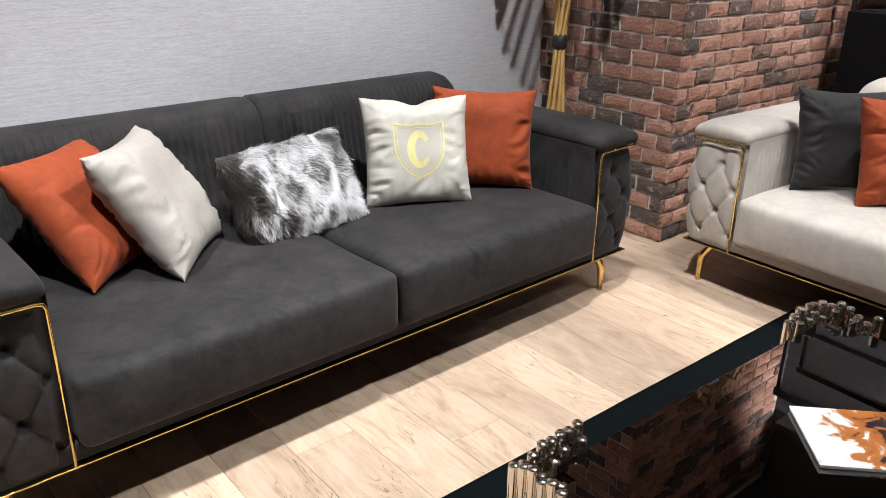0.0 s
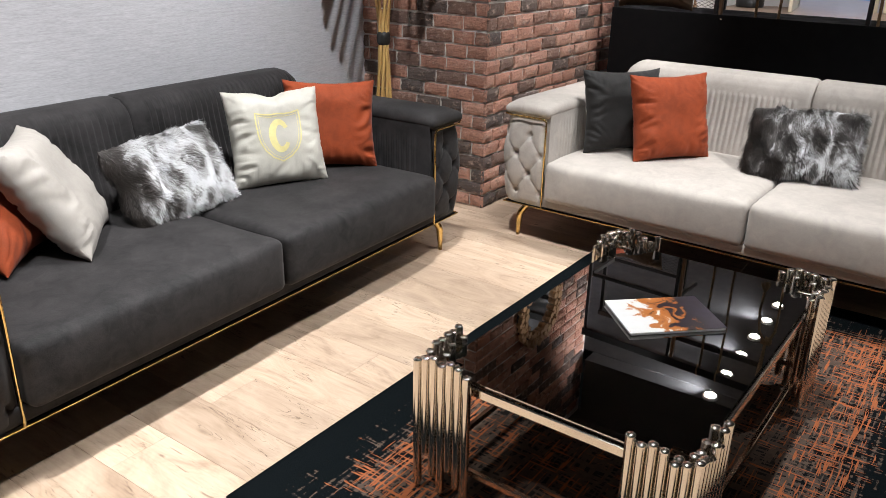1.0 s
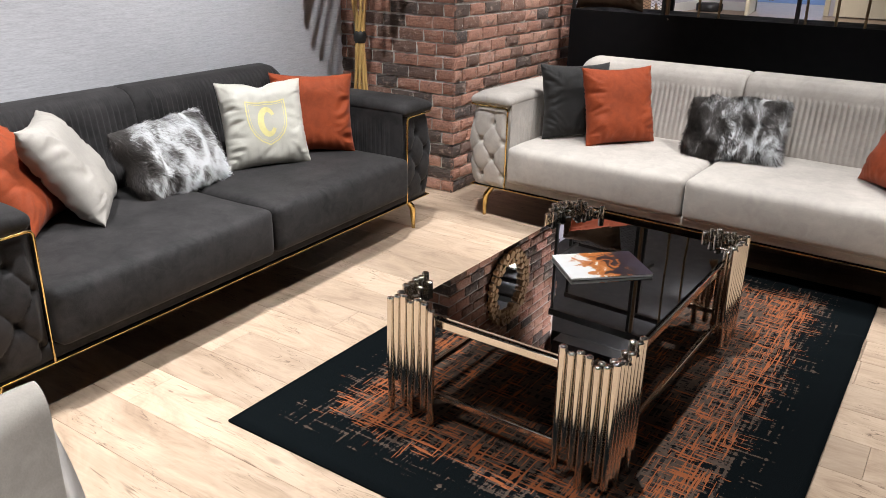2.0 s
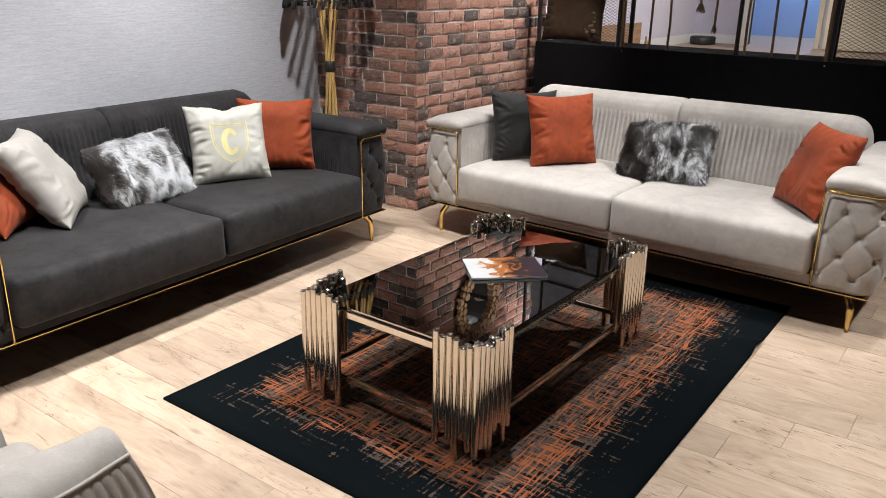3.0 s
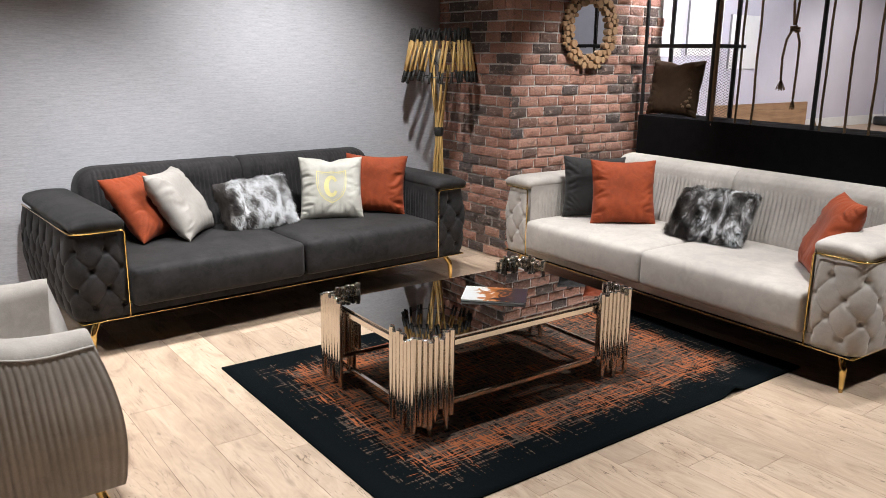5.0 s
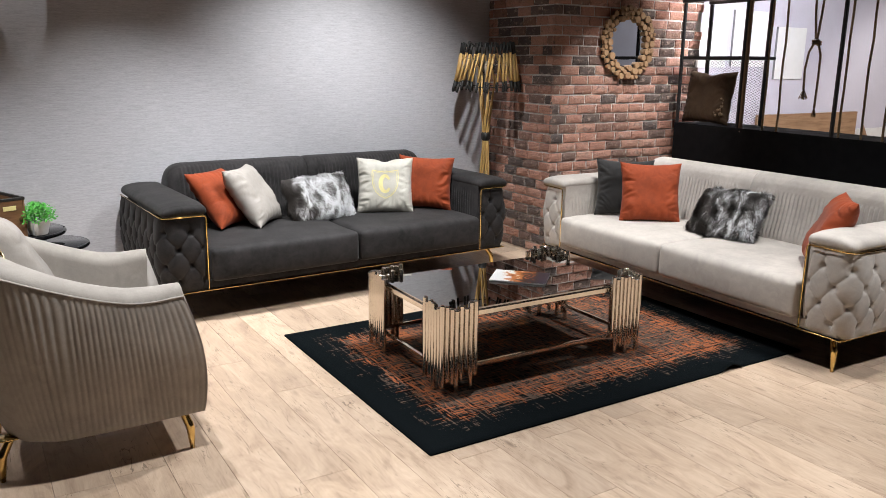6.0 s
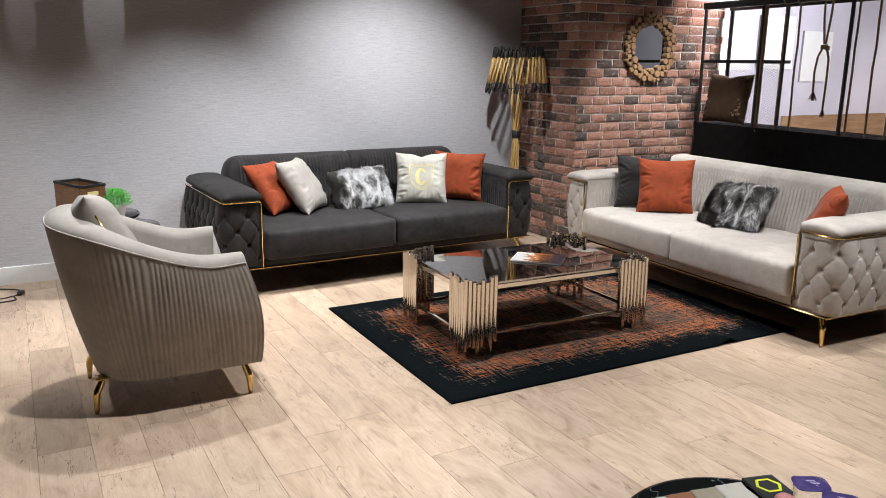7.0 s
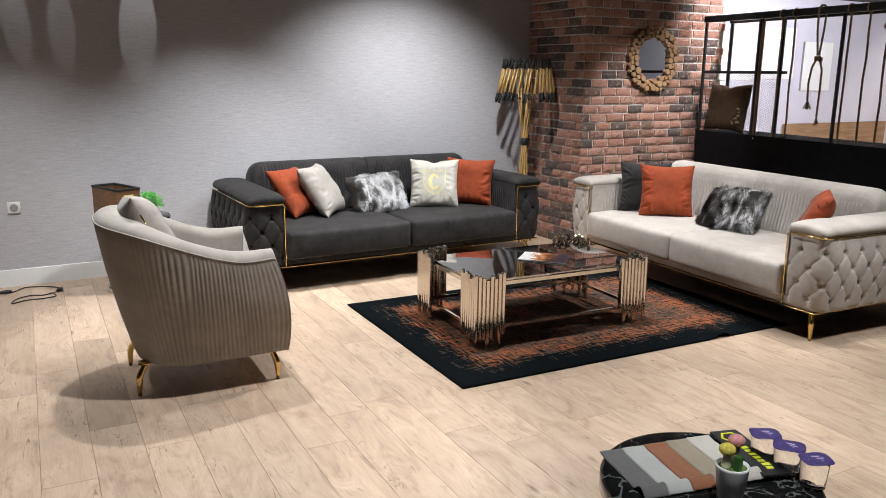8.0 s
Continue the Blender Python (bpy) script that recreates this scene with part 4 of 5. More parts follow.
# ---- black screen with ropes ----
SCREEN = pose(4.296, 0, 0, 0, 0, -3.45)


def bar(y0, y1, x0, x1, z0, z1):
    return box(x0, x1, y0, y1, z0, z1, 0.002, 1)


def expanded_metal(y0, y1, z0, z1, x, w=0.042, h=0.021):
    bm = bmesh.new()
    r = 0.0013
    slope = h / w

    def strand(ya, za, yb, zb):
        d = Vector((0, yb - ya, zb - za)).normalized()
        nrm = Vector((0, -d.z, d.y)) * r
        dep = Vector((r, 0, 0))
        a, b = Vector((x, ya, za)), Vector((x, yb, zb))
        ring = [[bm.verts.new(p + nrm), bm.verts.new(p + dep), bm.verts.new(p - nrm), bm.verts.new(p - dep)] for p in (a, b)]
        for k in range(4):
            bm.faces.new((ring[0][k], ring[0][(k + 1) % 4], ring[1][(k + 1) % 4], ring[1][k]))
    span = (y1 - y0) * slope
    k = -int(span / h) - 1
    while z0 + k * h < z1:
        c = z0 + k * h
        ya, yb = max(y0, y0 + (z0 - c) / slope), min(y1, y0 + (z1 - c) / slope)
        if yb > ya:
            strand(ya, c + (ya - y0) * slope, yb, c + (yb - y0) * slope)
            strand(y0 + y1 - ya, c + (ya - y0) * slope, y0 + y1 - yb, c + (yb - y0) * slope)
        k += 1
    return bm


def rope(points, r=0.0085):
    """Three twisted strands along points."""
    bm = bmesh.new()
    pts = [Vector(p) for p in points]
    dense = []
    for a, b in zip(pts, pts[1:]):
        n = max(2, int((b - a).length / 0.008))
        dense += [a.lerp(b, k / n) for k in range(n)]
    dense.append(pts[-1])
    for s in range(3):
        path, run = [], 0.0
        for k, p in enumerate(dense):
            if k:
                run += (p - dense[k - 1]).length
            d = (dense[min(k + 1, len(dense) - 1)] - dense[max(k - 1, 0)]).normalized()
            e = Vector((1, 0, 0)) - d * d.x
            e.normalize()
            f = d.cross(e)
            a = run * 150 + s * 2.094
            path.append(p + (e * math.cos(a) + f * math.sin(a)) * r * 0.5)
        tube(path, r * 0.58, 5, bm)
    return bm


def rope_screen():
    s = thing("rope_screen", SCREEN, "black steel room divider with jute ropes and a solid base", "room divider")
    part("base_panel", box(0.0, 0.02, -2.6, 1.925, 0.002, 1.05, 0.002, 1), M_PANEL, s, "matt black base panel", smooth=False)
    part("back_panel", box(0.38, 0.40, -2.6, 1.925, 0.002, 1.03), M_PANEL, s, smooth=False)
    part("ledge", box(0.021, 0.40, -2.6, 1.925, 1.031, 1.05, 0.002, 1), M_PANEL, s, "black ledge", smooth=False)
    part("top_bar", bar(-2.6, 1.925, -0.008, 0.045, 2.018, 2.072), M_STEEL, s, smooth=False)
    part("back_top_bar", bar(-2.6, 1.99, 0.355, 0.395, 2.025, 2.065), M_STEEL, s, smooth=False)
    for y in (1.905, 1.262, 0.445, -0.108, -0.75, -1.5, -2.3):
        part("post", bar(y - 0.011, y + 0.011, 0.0, 0.022, 1.051, 2.017), M_STEEL, s, smooth=False)
    for y in (1.236, -0.082):
        part("wood_post", bar(y - 0.010, y + 0.010, 0.004, 0.030, 1.051, 2.016), M_POSTWOOD, s, "brown stained wooden post", smooth=False)
    for y in (1.972, 1.355, -0.03, -0.72):
        part("back_post", bar(y - 0.013, y + 0.013, 0.365, 0.391, 1.051, 2.024), M_STEEL, s, smooth=False)
    for y0, y1, b0, b1 in ((1.28, 1.887, 1.375, 1.952), (-0.732, -0.126, -0.70, -0.05)):
        part("cross_bar", bar(y0, y1, 0.004, 0.030, 1.567, 1.593), M_STEEL, s, smooth=False)
        part("cross_bar", bar(b0, b1, 0.362, 0.388, 1.567, 1.593), M_STEEL, s, smooth=False)
        part("mesh_sheet", expanded_metal(b0, b1, 1.052, 1.566, 0.375), M_STEEL, s, "expanded metal mesh", smooth=False)
    part("side_bar", box(0.035, 0.354, 1.892, 1.915, 1.567, 1.593), M_STEEL, s, smooth=False)
    part("side_bar", box(0.071, 0.354, 1.25, 1.275, 1.567, 1.593), M_STEEL, s, smooth=False)
    for y in (1.222, -0.085):
        bolt = disc(0, 0, 0, 0, 10, None, [(0.007, 0), (0.006, 0.003), (0.003, 0.0045)])
        bmesh.ops.rotate(bolt, cent=(0, 0, 0), matrix=Matrix.Rotation(-math.pi / 2, 3, "Y"), verts=bolt.verts)
        bmesh.ops.translate(bolt, verts=bolt.verts, vec=(0.0, y, 1.028))
        part("bolt", bolt, M_CHROME, s, "bright bolt head")
    rnd = random.Random(4)
    for y in (1.035, 0.905, 0.398, 0.235, 0.080):
        pts = [(0.018 + rnd.uniform(-0.004, 0.004), y + rnd.uniform(-0.004, 0.004), z) for z in steps(2.016, 1.051, 6)]
        part("rope", rope(pts), M_ROPE, s, "taut jute rope")
        wrap = [(0.018 + 0.034 * math.cos(a), y + 0.006 * a / 3, 2.045 + 0.034 * math.sin(a)) for a in steps(-1.5, 7.5, 40)]
        part("hitch", rope(wrap, 0.0055), M_ROPE, s)
    loop = [(0.018 + 0.042 * math.cos(a), 0.655, 2.045 + 0.043 * math.sin(a)) for a in steps(0, math.pi, 10)]
    part("rope_noose", rope([(0.0, 0.645, 1.71)] + [(-0.022, 0.652, 1.9)] + loop[::-1] + [(0.05, 0.655, 1.9), (0.02, 0.648, 1.71)]), M_ROPE, s, "doubled jute rope with two loose ends")
    part("knot", rope([(0.01 + 0.02 * math.cos(a), 0.642 + 0.028 * math.sin(a), 1.70 - 0.0025 * a) for a in steps(0, 13, 50)], 0.008), M_ROPE, s)
    part("rope_end", rope([(0.01, 0.655, 1.69), (0.01, 0.695, 1.62), (0.01, 0.712, 1.5), (0.01, 0.705, 1.36)]), M_ROPE, s)
    part("rope_end", rope([(0.01, 0.632, 1.69), (0.01, 0.600, 1.60), (0.01, 0.598, 1.45), (0.01, 0.602, 1.24)]), M_ROPE, s)
    for y, z, spread, n in ((0.703, 1.365, 0.032, 40), (0.602, 1.245, 0.018, 22), (0.085, 1.955, 0.030, 26)):
        bm = bmesh.new()
        for k in range(n):
            a, q = rnd.uniform(0, 6.28), math.sqrt(rnd.random()) * spread
            tube([(0.01, y, z), (0.01 + 0.5 * q * math.cos(a), y + 0.6 * q * math.sin(a), z - 0.03), (0.01 + q * math.cos(a), y + q * math.sin(a), z - 0.055 - rnd.random() * 0.02)], 0.0016, 4, bm)
        tagged(part("tassel", bm, M_ROPE, s, "frayed rope tassel"), kind="stuff")


rope_screen()
bronze = cushion("cushion", 0.50, 0.43, 0.13, SCREEN @ pose(0.10, 1.69, 1.051, -9, 0, -90), M_BRONZE, "bronze satin cushion with a fabric flower on the divider ledge", 14, 0.08, 0.02)
rnd = random.Random(2)
flower = bmesh.new()
for k in range(26):
    blob = bmesh.new()
    bmesh.ops.create_icosphere(blob, subdivisions=1, radius=rnd.uniform(0.010, 0.018))
    merge(flower, blob, pose(0.17 + rnd.uniform(-0.035, 0.035), -0.035 + rnd.uniform(-0.02, 0.01), 0.14 + rnd.uniform(-0.07, 0.07), rnd.uniform(0, 90), rnd.uniform(0, 90)))
part("fabric_flower", flower, plain("tan_satin", (0.28, 0.19, 0.11), 0.6, vary=0.3, scale=60), bronze, "tan gathered fabric flower")


# ---- raised room beyond the screen ----
ob = part("leaning_board", box(6.86, 8.78, 2.935, 2.965, PLAT + 0.002, 0.99, 0.003, 1), M_BOARD, None, smooth=False)
tagged(ob, "walnut-grain board standing against the lavender wall", "board")
for x0, x1, z0, z1 in ((7.12, 7.63, 1.38, 1.95), (6.38, 6.96, 1.515, 2.10), (5.70, 6.28, 1.50, 1.95)):
    p = thing("poster_panel", pose(0, 0, 0), "plain white panel hung on the lavender wall", "panel", "white wall panels")
    part("board", box(x0, x1, 2.972, 2.994, z0, z1, 0.002, 1), M_PAPER, p, smooth=False)
    part("edge_strip", box(x0 - 0.006, x0 - 0.001, 2.972, 2.994, z0, z1), M_SIDE, p, "thin grey edge", smooth=False)
robot = thing("robot_vacuum", pose(10.45, 2.72, PLAT), "black round robot vacuum in the corner", "vacuum cleaner")
part("body", disc(0, 0, 0, 0, 32, None, [(0.165, 0.008), (0.172, 0.02), (0.172, 0.095), (0.16, 0.11)]), M_STEEL, robot)
wedge = bmesh.new()
pts = [(0, 0, 0), (0.16, 0, 0), (0.03, 0, 0.17)]
a = [wedge.verts.new((x, 0.0, z)) for x, y, z in pts]
b = [wedge.verts.new((x, 0.02, z)) for x, y, z in pts]
wedge.faces.new(a)
wedge.faces.new(b[::-1])
for k in range(3):
    wedge.faces.new((a[k], a[(k + 1) % 3], b[(k + 1) % 3], b[k]))
ob = part("wood_wedge", wedge, M_BOARD, None, smooth=False)
tagged(ob, "pale wooden wedge beside the board", "wedge")
ob.matrix_world = pose(8.86, 2.90, PLAT)
door = thing("door_1", pose(10.86, 2.24, PLAT, 0, 0, 188), "open cream interior door with a steel handle", "door", kind="structure")
part("door_leaf", box(0.0, 0.88, -0.02, 0.02, 0.008, 1.97, 0.003, 1), M_CREAM, door, smooth=False)
hd = tube([(0.80, -0.02, 1.0), (0.80, -0.06, 1.0), (0.70, -0.065, 1.0)], 0.009, 8)
tube([(0.80, 0.02, 1.0), (0.80, 0.06, 1.0), (0.70, 0.065, 1.0)], 0.009, 8, hd)
part("door_handle", hd, M_CHROME, door, "steel lever handle")
frame_bm = box(10.87, 11.06, 2.25, 2.30, PLAT, 2.44)
box(10.87, 11.06, 1.30, 1.36, PLAT, 2.44, bm=frame_bm)
tagged(part("door_frame", frame_bm, M_CREAM, None, smooth=False), "cream door frame", "door frame", kind="structure")
tagged(part("wall_cream", box(10.60, 10.62, 0.2, 1.20, PLAT + 0.02, 2.44), M_CREAM, None, smooth=False), "cream panel beside the doorway", "wall panel", kind="structure")
notice = thing("notice", pose(10.88, 2.62, 1.62), "white notice sheet with unreadable black lines", "notice")
part("sheet", box(-0.006, 0.0, -0.16, 0.16, 0.0, 0.42), M_PAPER, notice, smooth=False)
for k, z in enumerate((0.06, 0.10, 0.20, 0.23, 0.32)):
    part("print_bar", box(-0.0085, -0.0065, -0.11, 0.11, z, z + 0.022), M_CARD, notice, smooth=False)
for k, (x, y, z) in enumerate(ROOM_SPOTS):
    lamp = thing("ceiling_spot", pose(x, y, 2.45), "small round ceiling spotlight, lit", "spotlight", "ceiling spots of the raised room")
    part("housing", disc(0, 0, 0, 0, 20, None, [(0.055, -0.001), (0.055, -0.02), (0.045, -0.022)]), M_WHITE, lamp)
    part("lamp_face", disc(0, 0, 0, 0, 20, None, [(0.040, -0.0225), (0.040, -0.025)]), M_LAMP_ON, lamp, "glowing lamp face")


# ---- along the grey wall ----
def side_table(m, r, h, label):
    t = thing("side_table", m, label, "side table", "nested side tables")
    part("tabletop", disc(0, 0, 0, 0, 48, None, [(r - 0.006, h - 0.022), (r, h - 0.018), (r, h - 0.004), (r - 0.004, h)]), M_BLACKGLASS, t, "round black glass top")
    part("rim", tube([((r + 0.002) * math.cos(a), (r + 0.002) * math.sin(a), h - 0.013) for a in steps(0, 2 * math.pi, 48)], 0.0125, 8), M_BLACKGLASS, t, "thick black rim")
    part("stem", tube([(-r * 0.55, 0, 0.012), (-r * 0.55, 0, h - 0.022)], 0.018, 12), M_CHROME, t)
    part("foot_ring", tube([(-0.03 + r * 0.68 * math.cos(a), r * 0.68 * math.sin(a), 0.012) for a in steps(0, 2 * math.pi, 40)], 0.011, 8), M_CHROME, t, "chrome ring foot")


side_table(pose(-0.555, 2.345, 0), 0.25, 0.53, "taller round black glass side table with chrome foot")
side_table(pose(-0.42, 2.245, 0, 0, 0, 20), 0.225, 0.46, "lower round black glass side table with chrome foot")


def crate():
    c = thing("storage_box", pose(-0.655, 2.26, 0.531, 0, 0, 22), "brown wooden storage box, open and empty, on the side table", "box")
    w, d, h = 0.085, 0.17, 0.225
    part("side", box(-w, -w + 0.01, -d, d, 0, h, 0.001, 1), M_BOXWOOD, c, smooth=False)
    part("side", box(w - 0.01, w, -d, d, 0, h, 0.001, 1), M_BOXWOOD, c, smooth=False)
    part("end", box(-w + 0.011, w - 0.011, -d, -d + 0.01, 0, h, 0.001, 1), M_BOXWOOD, c, smooth=False)
    part("end", box(-w + 0.011, w - 0.011, d - 0.01, d, 0, h, 0.001, 1), M_BOXWOOD, c, smooth=False)
    part("floor", box(-w + 0.011, w - 0.011, -d + 0.011, d - 0.011, 0.002, 0.012), M_BOXWOOD, c, smooth=False)
    rim = box(-w - 0.003, w + 0.003, -d - 0.003, -d + 0.012, h - 0.012, h + 0.004, 0.001, 1)
    box(-w - 0.003, w + 0.003, d - 0.012, d + 0.003, h - 0.012, h + 0.004, 0.001, 1, rim)
    box(-w - 0.003, -w + 0.012, -d + 0.0125, d - 0.0125, h - 0.012, h + 0.004, 0.001, 1, rim)
    box(w - 0.012, w + 0.003, -d + 0.0125, d - 0.0125, h - 0.012, h + 0.004, 0.001, 1, rim)
    part("rim", rim, M_CHAR, c, "dark rim", smooth=False)
    part("handle_plate", box(-0.035, 0.035, -d - 0.004, -d - 0.0005, h - 0.065, h - 0.040, 0.001, 1), M_SILK, c, "pale handle plate", smooth=False)


crate()


def little_plant(m):
    p = thing("potted_plant", m, "small bright green artificial plant in a white pot", "plant")
    pot = bmesh.new()
    lo = [pot.verts.new((sx * 0.036, sy * 0.036, 0)) for sx, sy in ((-1, -1), (1, -1), (1, 1), (-1, 1))]
    hi = [pot.verts.new((sx * 0.052, sy * 0.052, 0.085)) for sx, sy in ((-1, -1), (1, -1), (1, 1), (-1, 1))]
    pot.faces.new(lo[::-1])
    pot.faces.new(hi)
    for k in range(4):
        pot.faces.new((lo[k], lo[(k + 1) % 4], hi[(k + 1) % 4], hi[k]))
    bmesh.ops.bevel(pot, geom=pot.edges[:], offset=0.004, segments=2, affect="EDGES")
    part("pot", pot, M_POT, p, "tapered square white pot", smooth=False)
    rnd = random.Random(6)
    bm = bmesh.new()
    for k in range(1100):
        a, e = rnd.uniform(0, 2 * math.pi), rnd.uniform(-0.35, 1.5)
        r = 0.10 * rnd.uniform(0.45, 1.0)
        c = Vector((r * math.cos(a) * math.cos(e), r * math.sin(a) * math.cos(e), 0.105 + 0.8 * r * math.sin(e)))
        d = Vector((rnd.gauss(0, 1), rnd.gauss(0, 1), rnd.gauss(0.5, 1))).normalized()
        s = d.orthogonal().normalized() * 0.005
        tip = c + d * 0.02
        mid = c + d * 0.010
        q = [bm.verts.new(v) for v in (c, mid + s, tip, mid - s)]
        bm.faces.new(q)
    tagged(part("foliage", bm, M_LEAF, p, "dense small green leaves", smooth=False), kind="stuff")


little_plant(pose(-0.455, 2.17, 0.531, 0, 0, 25))

sock = thing("wall_socket", WALL @ pose(-4.49, -0.001, 0.575), "white wall socket plate on the grey wallpaper", "socket")
part("plate", box(-0.041, 0.041, -0.010, 0.0, -0.041, 0.041, 0.004, 2), M_PLASTIC, sock)
# flat disc on the plate; its grey paints the shade of the socket well
ring = disc(0, 0, 0, 0, 24, None, [(0.027, 0.0), (0.027, 0.0025), (0.021, 0.003)])
bmesh.ops.rotate(ring, cent=(0, 0, 0), matrix=Matrix.Rotation(math.pi / 2, 3, "X"), verts=ring.verts)
bmesh.ops.translate(ring, verts=ring.verts, vec=(0, -0.0102, 0))
part("well", ring, plain("socket_shadow_grey", (0.25, 0.25, 0.24), 0.5), sock, "raised grey disc with the well's shade painted in")

cab = thing("power_cable", pose(0, 0, 0), "thin black cable with oval switches coiled on the floor", "cable")
line = [(-1.60, 2.52), (-1.45, 2.56), (-1.36, 2.56), (-1.28, 2.66), (-1.17, 2.64), (-1.08, 2.58), (-1.05, 2.50), (-1.10, 2.42), (-1.09, 2.33), (-1.17, 2.30), (-1.27, 2.30), (-1.36, 2.25), (-1.33, 2.36), (-1.24, 2.42), (-1.17, 2.39), (-1.09, 2.44)]
dense = []
for k in range(len(line) - 1):
    p0, p1, p2, p3 = (Vector((*line[min(max(i, 0), len(line) - 1)], 0.005)) for i in (k - 1, k, k + 1, k + 2))
    for f in (0, 0.25, 0.5, 0.75):
        dense.append(0.5 * (2 * p1 + (p2 - p0) * f + (2 * p0 - 5 * p1 + 4 * p2 - p3) * f * f + (3 * p1 - p0 - 3 * p2 + p3) * f ** 3))
part("wire", tube(dense, 0.004, 6), M_CABLE, cab)
for x, y, a in ((-1.40, 2.56, 10), (-1.06, 2.47, 70)):
    sw = bmesh.new()
    bmesh.ops.create_uvsphere(sw, u_segments=14, v_segments=8, radius=1)
    bmesh.ops.transform(sw, matrix=pose(x, y, 0.014, 0, 0, a) @ Matrix.Diagonal((0.042, 0.02, 0.013, 1)), verts=sw.verts)
    part("switch", sw, M_CABLE, cab, "black oval inline switch")


# ---- display table by the camera ----
M_LILAC = plain("pale_lilac_print", (0.50, 0.45, 0.60), 0.5)
DT = (0.202, -2.374)
DTZ = 0.62


def display_table():
    t = thing("display_table", pose(DT[0], DT[1], 0), "round glossy black marble-look table", "side table")
    r, h = 0.256, DTZ
    part("tabletop", disc(0, 0, 0, 0, 64, None, [(r - 0.01, h - 0.05), (r, h - 0.045), (r, h - 0.008), (r - 0.006, h - 0.001), (r - 0.014, h)]), M_MARBLE, t, "black marble-look top with pale veins")
    part("drum", disc(0, 0, 0, 0, 48, None, [(r - 0.05, 0.02), (r - 0.035, 0.03), (r - 0.02, h - 0.06), (r - 0.02, h - 0.051)]), M_BLACKGLASS, t, "glossy black drum")
    part("foot", disc(0, 0, 0, 0, 48, None, [(r - 0.07, 0.0), (r - 0.07, 0.019)]), M_CHROME, t)


display_table()


def swatch(x, y, turn, colour, k):
    n = Nodes("swatch_cloth")
    f = n.noise(300, 2)
    n.bump(f, 0.2, 0.002)
    mat = n.done(n.mix(n.math("ADD", n.math("MULTIPLY", f, 0.5), n.math("MULTIPLY", n.noise(12, 3), 0.5)), shade(colour, 0.8), shade(colour, 1.2)), 0.85, sheen=0.2)
    w, l = 0.067, 0.225

    def f(u, v):
        z = 0.0035 + 0.008 * k / 5 + 0.016 * (u > 0.78) * math.sin((u - 0.78) / 0.22 * math.pi) + 0.004 * math.exp(-((u) / 0.05) ** 2) + 0.0015 * noise.noise(Vector((u * 6, v * 6, k)))
        return Vector(((v - 0.5) * w, (0.5 - u) * l, z))
    bm = sheet(f, steps(0, 1, 40), steps(0, 1, 10))
    low = bmesh.ops.extrude_face_region(bm, geom=bm.faces[:])
    bmesh.ops.translate(bm, verts=[v for v in low["geom"] if isinstance(v, bmesh.types.BMVert)], vec=(0, 0, -0.0022))
    ob = part("fabric_swatch", bm, mat, None)
    ob.matrix_world = pose(x, y, DTZ, 0, 0, turn)
    return ob


SWATCHES = [((0.13, 0.13, 0.125), "dark grey"), ((0.42, 0.43, 0.41), "pale grey"), ((0.26, 0.105, 0.05), "rust brown"), ((0.30, 0.255, 0.19), "olive beige"), ((0.50, 0.47, 0.42), "off-white")]
for k, (colour, word) in enumerate(SWATCHES):
    ob = swatch(DT[0] - 0.148 + 0.0605 * k, DT[1] + 0.098 - 0.0125 * k, -12, colour, k)
    tagged(ob, word + " velvet fabric swatch laid on the black table", "fabric swatch", "fabric swatches")

bro = thing("brochure", pose(DT[0] + 0.163, DT[1] + 0.031, DTZ + 0.014, 0, 0, -15), "black card folder with a lime emblem and unreadable print", "brochure")
part("card", box(-0.038, 0.038, -0.118, 0.118, 0.0, 0.006, 0.001, 1), M_CARD, bro, smooth=False)
for q in range(7):
    part("print_bar", box(-0.010, 0.008 + 0.004 * (q % 3 == 1), -0.092 + 0.0175 * q, -0.080 + 0.0175 * q, 0.0062, 0.0067), M_LIME, bro, "lime bar of print", smooth=False)
hexa = tube([(0.027 * math.cos(a), 0.076 + 0.027 * math.sin(a), 0.0065) for a in steps(0, 2 * math.pi, 6)], 0.004, 6)
for v in hexa.verts:
    v.co.z = 0.0062 + (v.co.z - 0.0065) * 0.08 + 0.0006
part("emblem", hexa, M_LIME, bro, "lime hexagon ring", smooth=False)


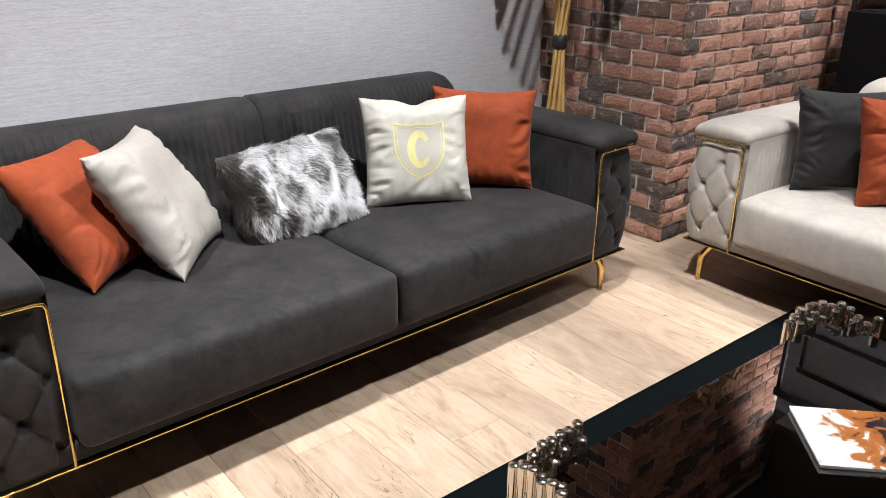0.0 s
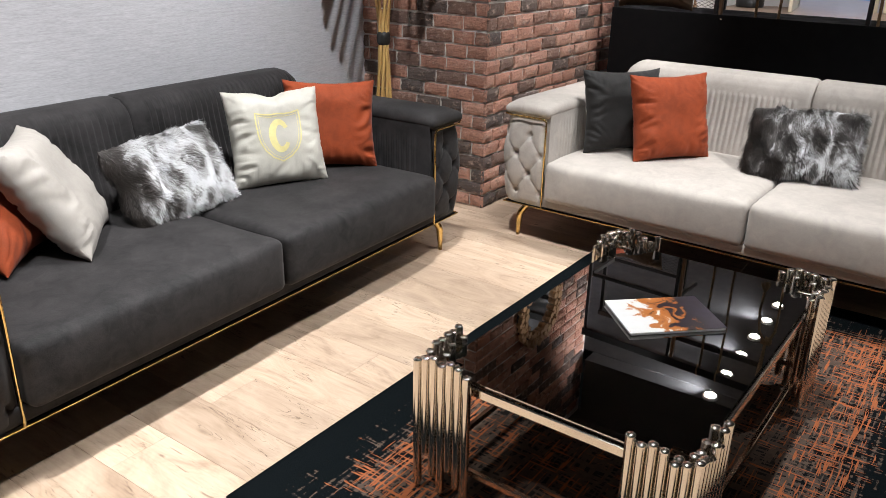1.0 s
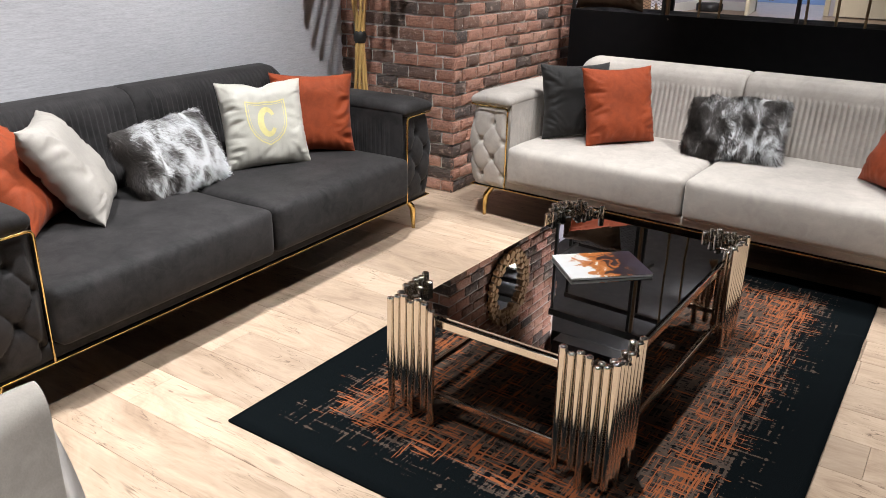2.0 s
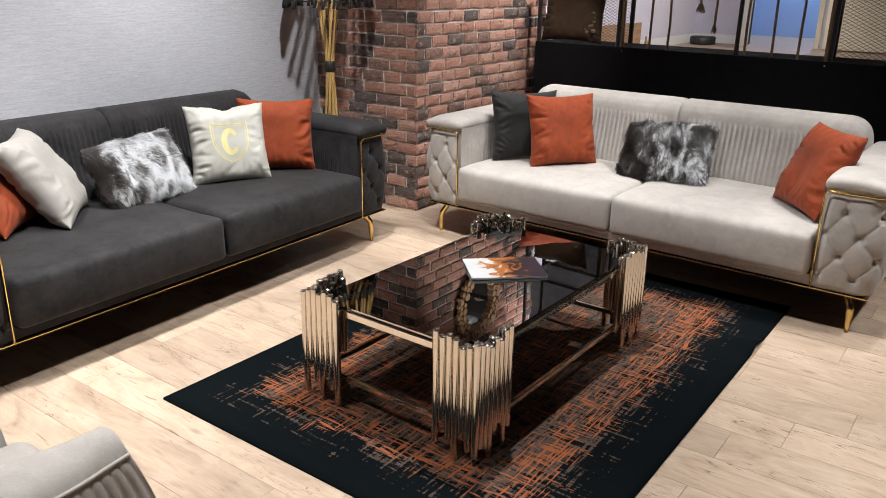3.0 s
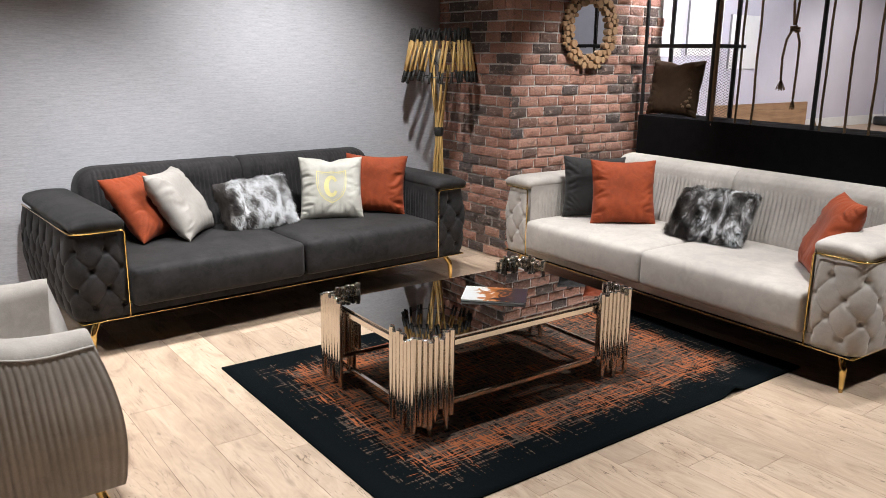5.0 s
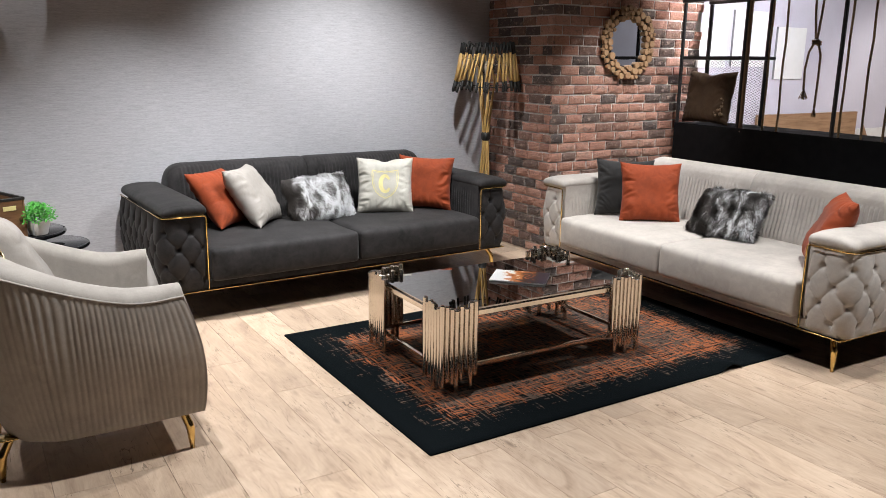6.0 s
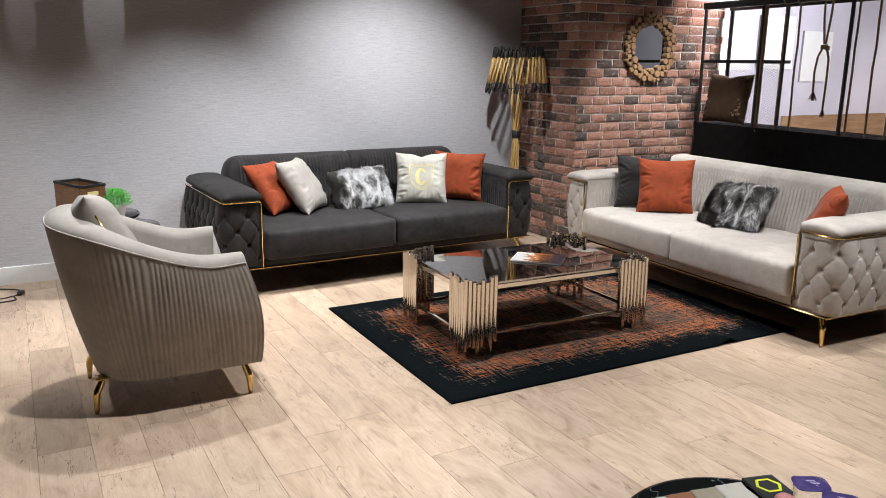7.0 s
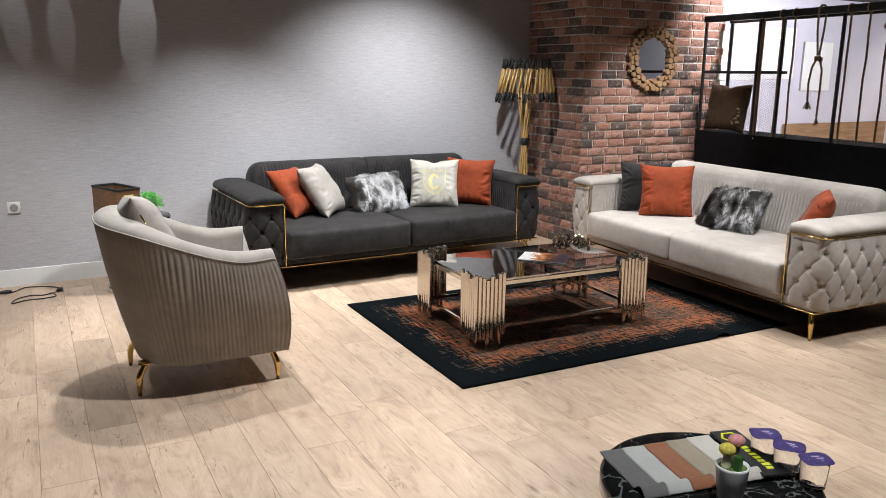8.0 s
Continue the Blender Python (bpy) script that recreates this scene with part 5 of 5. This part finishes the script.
def cactus(m):
    c = thing("cactus_pot", m, "white pot with small grafted cacti, yellow and pink topped", "plant")
    part("pot", disc(0, 0, 0, 0, 32, None, [(0.024, 0.0), (0.028, 0.004), (0.036, 0.075), (0.037, 0.08), (0.033, 0.081), (0.032, 0.07)]), M_POT, c)
    part("soil", disc(0, 0, 0, 0, 24, None, [(0.031, 0.068), (0.0315, 0.074)]), plain("moss_granules", (0.10, 0.16, 0.03), 0.9, vary=0.5, scale=90), c)
    for x, y, stem, top, h, word in ((-0.014, 0.006, (0.70, 0.68, 0.48), (0.80, 0.68, 0.12), 0.030, "yellow"), (0.015, 0.008, (0.70, 0.68, 0.5), (0.80, 0.36, 0.36), 0.044, "pink")):
        part("stem", disc(0, 0, 0, 0, 14, None, [(0.008, 0.072), (0.0115, 0.080), (0.008, 0.094), (0.009, 0.080 + h)]), plain("pale_stem", stem, 0.7), c).matrix_basis = pose(x, y, 0)
        cap = bmesh.new()
        bmesh.ops.create_icosphere(cap, subdivisions=3, radius=1)
        for v in cap.verts:
            v.co *= 1 + 0.05 * noise.noise(v.co * 6)
        bmesh.ops.transform(cap, matrix=pose(x, y, 0.088 + h) @ Matrix.Diagonal((0.0185, 0.0185, 0.0135, 1)), verts=cap.verts)
        part("cactus_head", cap, plain(word + "_cactus", top, 0.8, vary=0.2, scale=150, bump=0.6), c, word + " cactus head")
    part("green_stem", box(-0.008, 0.008, -0.022, -0.008, 0.072, 0.108, 0.003, 2), plain("cactus_green", (0.03, 0.13, 0.02), 0.6), c, "dark green cactus stem")


cactus(pose(DT[0] - 0.045, DT[1] - 0.100, DTZ + 0.014))


def water_cup(m):
    c = thing("water_cup", m, "clear sealed cup of water with a purple foil lid", "cup", "water cups")
    part("cup", disc(0, 0, 0, 0, 28, None, [(0.026, 0.001), (0.028, 0.004), (0.032, 0.062), (0.0315, 0.068)]), M_WATER, c, "clear plastic cup filled with water")
    lid = disc(0, 0, 0, 0, 40, None, [(0.036, 0.0685), (0.037, 0.0695), (0.036, 0.0705)])
    for v in lid.verts:
        a = math.atan2(v.co.y, v.co.x)
        square = 0.95 * (abs(math.cos(a)) ** 3 + abs(math.sin(a)) ** 3) ** -0.333
        v.co.x *= square * (1.10 if v.co.x > 0 else 1.0)
        v.co.y *= square * 0.94
        v.co.z += 0.0015 * math.sin(3 * a)
    part("lid", lid, M_PURPLE, c, "purple foil lid with a pull tab", smooth=False)
    for q, wide in ((-0.010, 0.012), (0.0, 0.019), (0.010, 0.014)):
        part("print_bar", box(-wide, wide, q - 0.0025, q + 0.0025, 0.0707, 0.0711), M_LILAC, c, "pale bar of print", smooth=False)
    return c


first_cup = water_cup(pose(DT[0] + 0.190, DT[1] + 0.012, DTZ, 0, 0, -30))
copy_thing(first_cup, pose(DT[0] + 0.188, DT[1] - 0.060, DTZ, 0, 0, -50))
copy_thing(first_cup, pose(DT[0] + 0.188, DT[1] - 0.134, DTZ, 0, 0, -20))


# ---- floor planks ----
def floor_planks():
    floor = thing("floor", pose(0, 0, 0), "pale oak laminate floor in long planks", "floor", kind="structure")
    floor["kind"] = "structure"
    w, length = 0.198, 1.29
    bm = bmesh.new()
    rim = [(-w / 2, -length / 2), (w / 2, -length / 2), (w / 2, length / 2), (-w / 2, length / 2)]
    b = 0.0009
    top = [bm.verts.new((x - math.copysign(b + 0.0003, x), y - math.copysign(b + 0.0003, y), 0.0)) for x, y in rim]
    low = [bm.verts.new((x - math.copysign(0.0003, x), y - math.copysign(0.0003, y), -0.0016)) for x, y in rim]
    foot = [bm.verts.new((x - math.copysign(0.0003, x), y - math.copysign(0.0003, y), -0.011)) for x, y in rim]
    bm.faces.new(top)
    for a, c in ((top, low), (low, foot)):
        for k in range(4):
            bm.faces.new((a[k], c[k], c[(k + 1) % 4], a[(k + 1) % 4]))
    me = mesh_of("plank", bm, M_PLANK, smooth=False)
    rnd = random.Random(5)
    for i in range(-17, 26):
        x = 0.051 + i * w
        off = rnd.random() * length
        for j in range(-4, 3):
            y = j * length + off
            if y - length / 2 > 2.98 or y + length / 2 < -4.0:
                continue
            if -2.3 < x < 4.7:
                share("plank", me, floor, pose(x, y, 0))
    far = box(-6.2, -2.228, -7.0, 2.6, -0.0115, -0.001)
    box(-2.227, 4.86, -7.0, -4.0, -0.0115, -0.001, bm=far)
    tagged(part("plank_field", far, M_PLANK, floor, smooth=False), kind="stuff")


floor_planks()


# ---- bricks of the pillar ----
def brick_mesh(length, height, seed):
    """One worn brick: front at -y, its back at y = 0."""
    rnd = random.Random(seed)
    bm = bmesh.new()
    nx, nz, d = 6, 4, 0.012
    front = []
    for i in range(nx):
        for k in range(nz):
            u, v = i / (nx - 1) - 0.5, k / (nz - 1) - 0.5
            edge = i in (0, nx - 1) or k in (0, nz - 1)
            inset = 0.004 if edge else 0
            front.append(bm.verts.new((u * (length - 2 * inset) + rnd.uniform(-0.0045, 0.0045), -d - (rnd.uniform(0.001, 0.0042) if not edge else rnd.uniform(-0.005, 0.000)), v * (height - 2 * inset) + rnd.uniform(-0.0038, 0.0034))))
    for i in range(nx - 1):
        for k in range(nz - 1):
            bm.faces.new((front[i * nz + k], front[(i + 1) * nz + k], front[(i + 1) * nz + k + 1], front[i * nz + k + 1]))
    loop = [i * nz for i in range(nx)] + [(nx - 1) * nz + k for k in range(1, nz)] + [i * nz + nz - 1 for i in range(nx - 2, -1, -1)] + [k for k in range(nz - 2, 0, -1)]
    back = []
    for q in loop:
        i, k = divmod(q, nz)
        back.append(bm.verts.new(((i / (nx - 1) - 0.5) * length, 0.001, (k / (nz - 1) - 0.5) * height)))
    for a in range(len(loop)):
        b = (a + 1) % len(loop)
        bm.faces.new((front[loop[a]], back[a], back[b], front[loop[b]]))
    return mesh_of("brick", bm, M_BRICK, smooth=False)


def lay_bricks():
    course, joint = 0.0755, 0.0095
    sizes = (0.085, 0.135, 0.16, 0.175, 0.195)
    sets = {n: [brick_mesh(n, course - joint, 20 * i + q) for q in range(4 if n < 0.15 else 6)] for i, n in enumerate(sizes)}
    rnd = random.Random(11)
    faces = ((column_west, 0.90, lambda d: (COL_X, COL_Y + d), -90, 0), (column_front, COL_R - COL_X, lambda d: (COL_X + d, COL_Y), 0, 1))
    for wall, width, place, turn, odd in faces:
        for c in range(39):
            z = (c + 0.5) * course - 0.002
            d = -0.012
            first = True
            short = (c + odd) % 2 == 0
            while d < width - 0.02:
                n = 0.085 if (first and short) else rnd.choice((0.16, 0.175, 0.16, 0.175, 0.195, 0.135))
                if d + n > width + 0.01:
                    fits = [q for q in sizes if d + q < width + 0.02]
                    if not fits:
                        break
                    n = fits[-1]
                me = rnd.choice(sets[n])
                x, y = place(d + n / 2)
                flip = 180 if rnd.random() < 0.5 else 0
                share("brick", me, wall, pose(x, y, z + rnd.uniform(-0.002, 0.002), rnd.uniform(-1.2, 1.2), flip + rnd.uniform(-0.5, 0.5), turn + rnd.uniform(-1.2, 1.2)))
                d += n + joint
                first = False


lay_bricks()
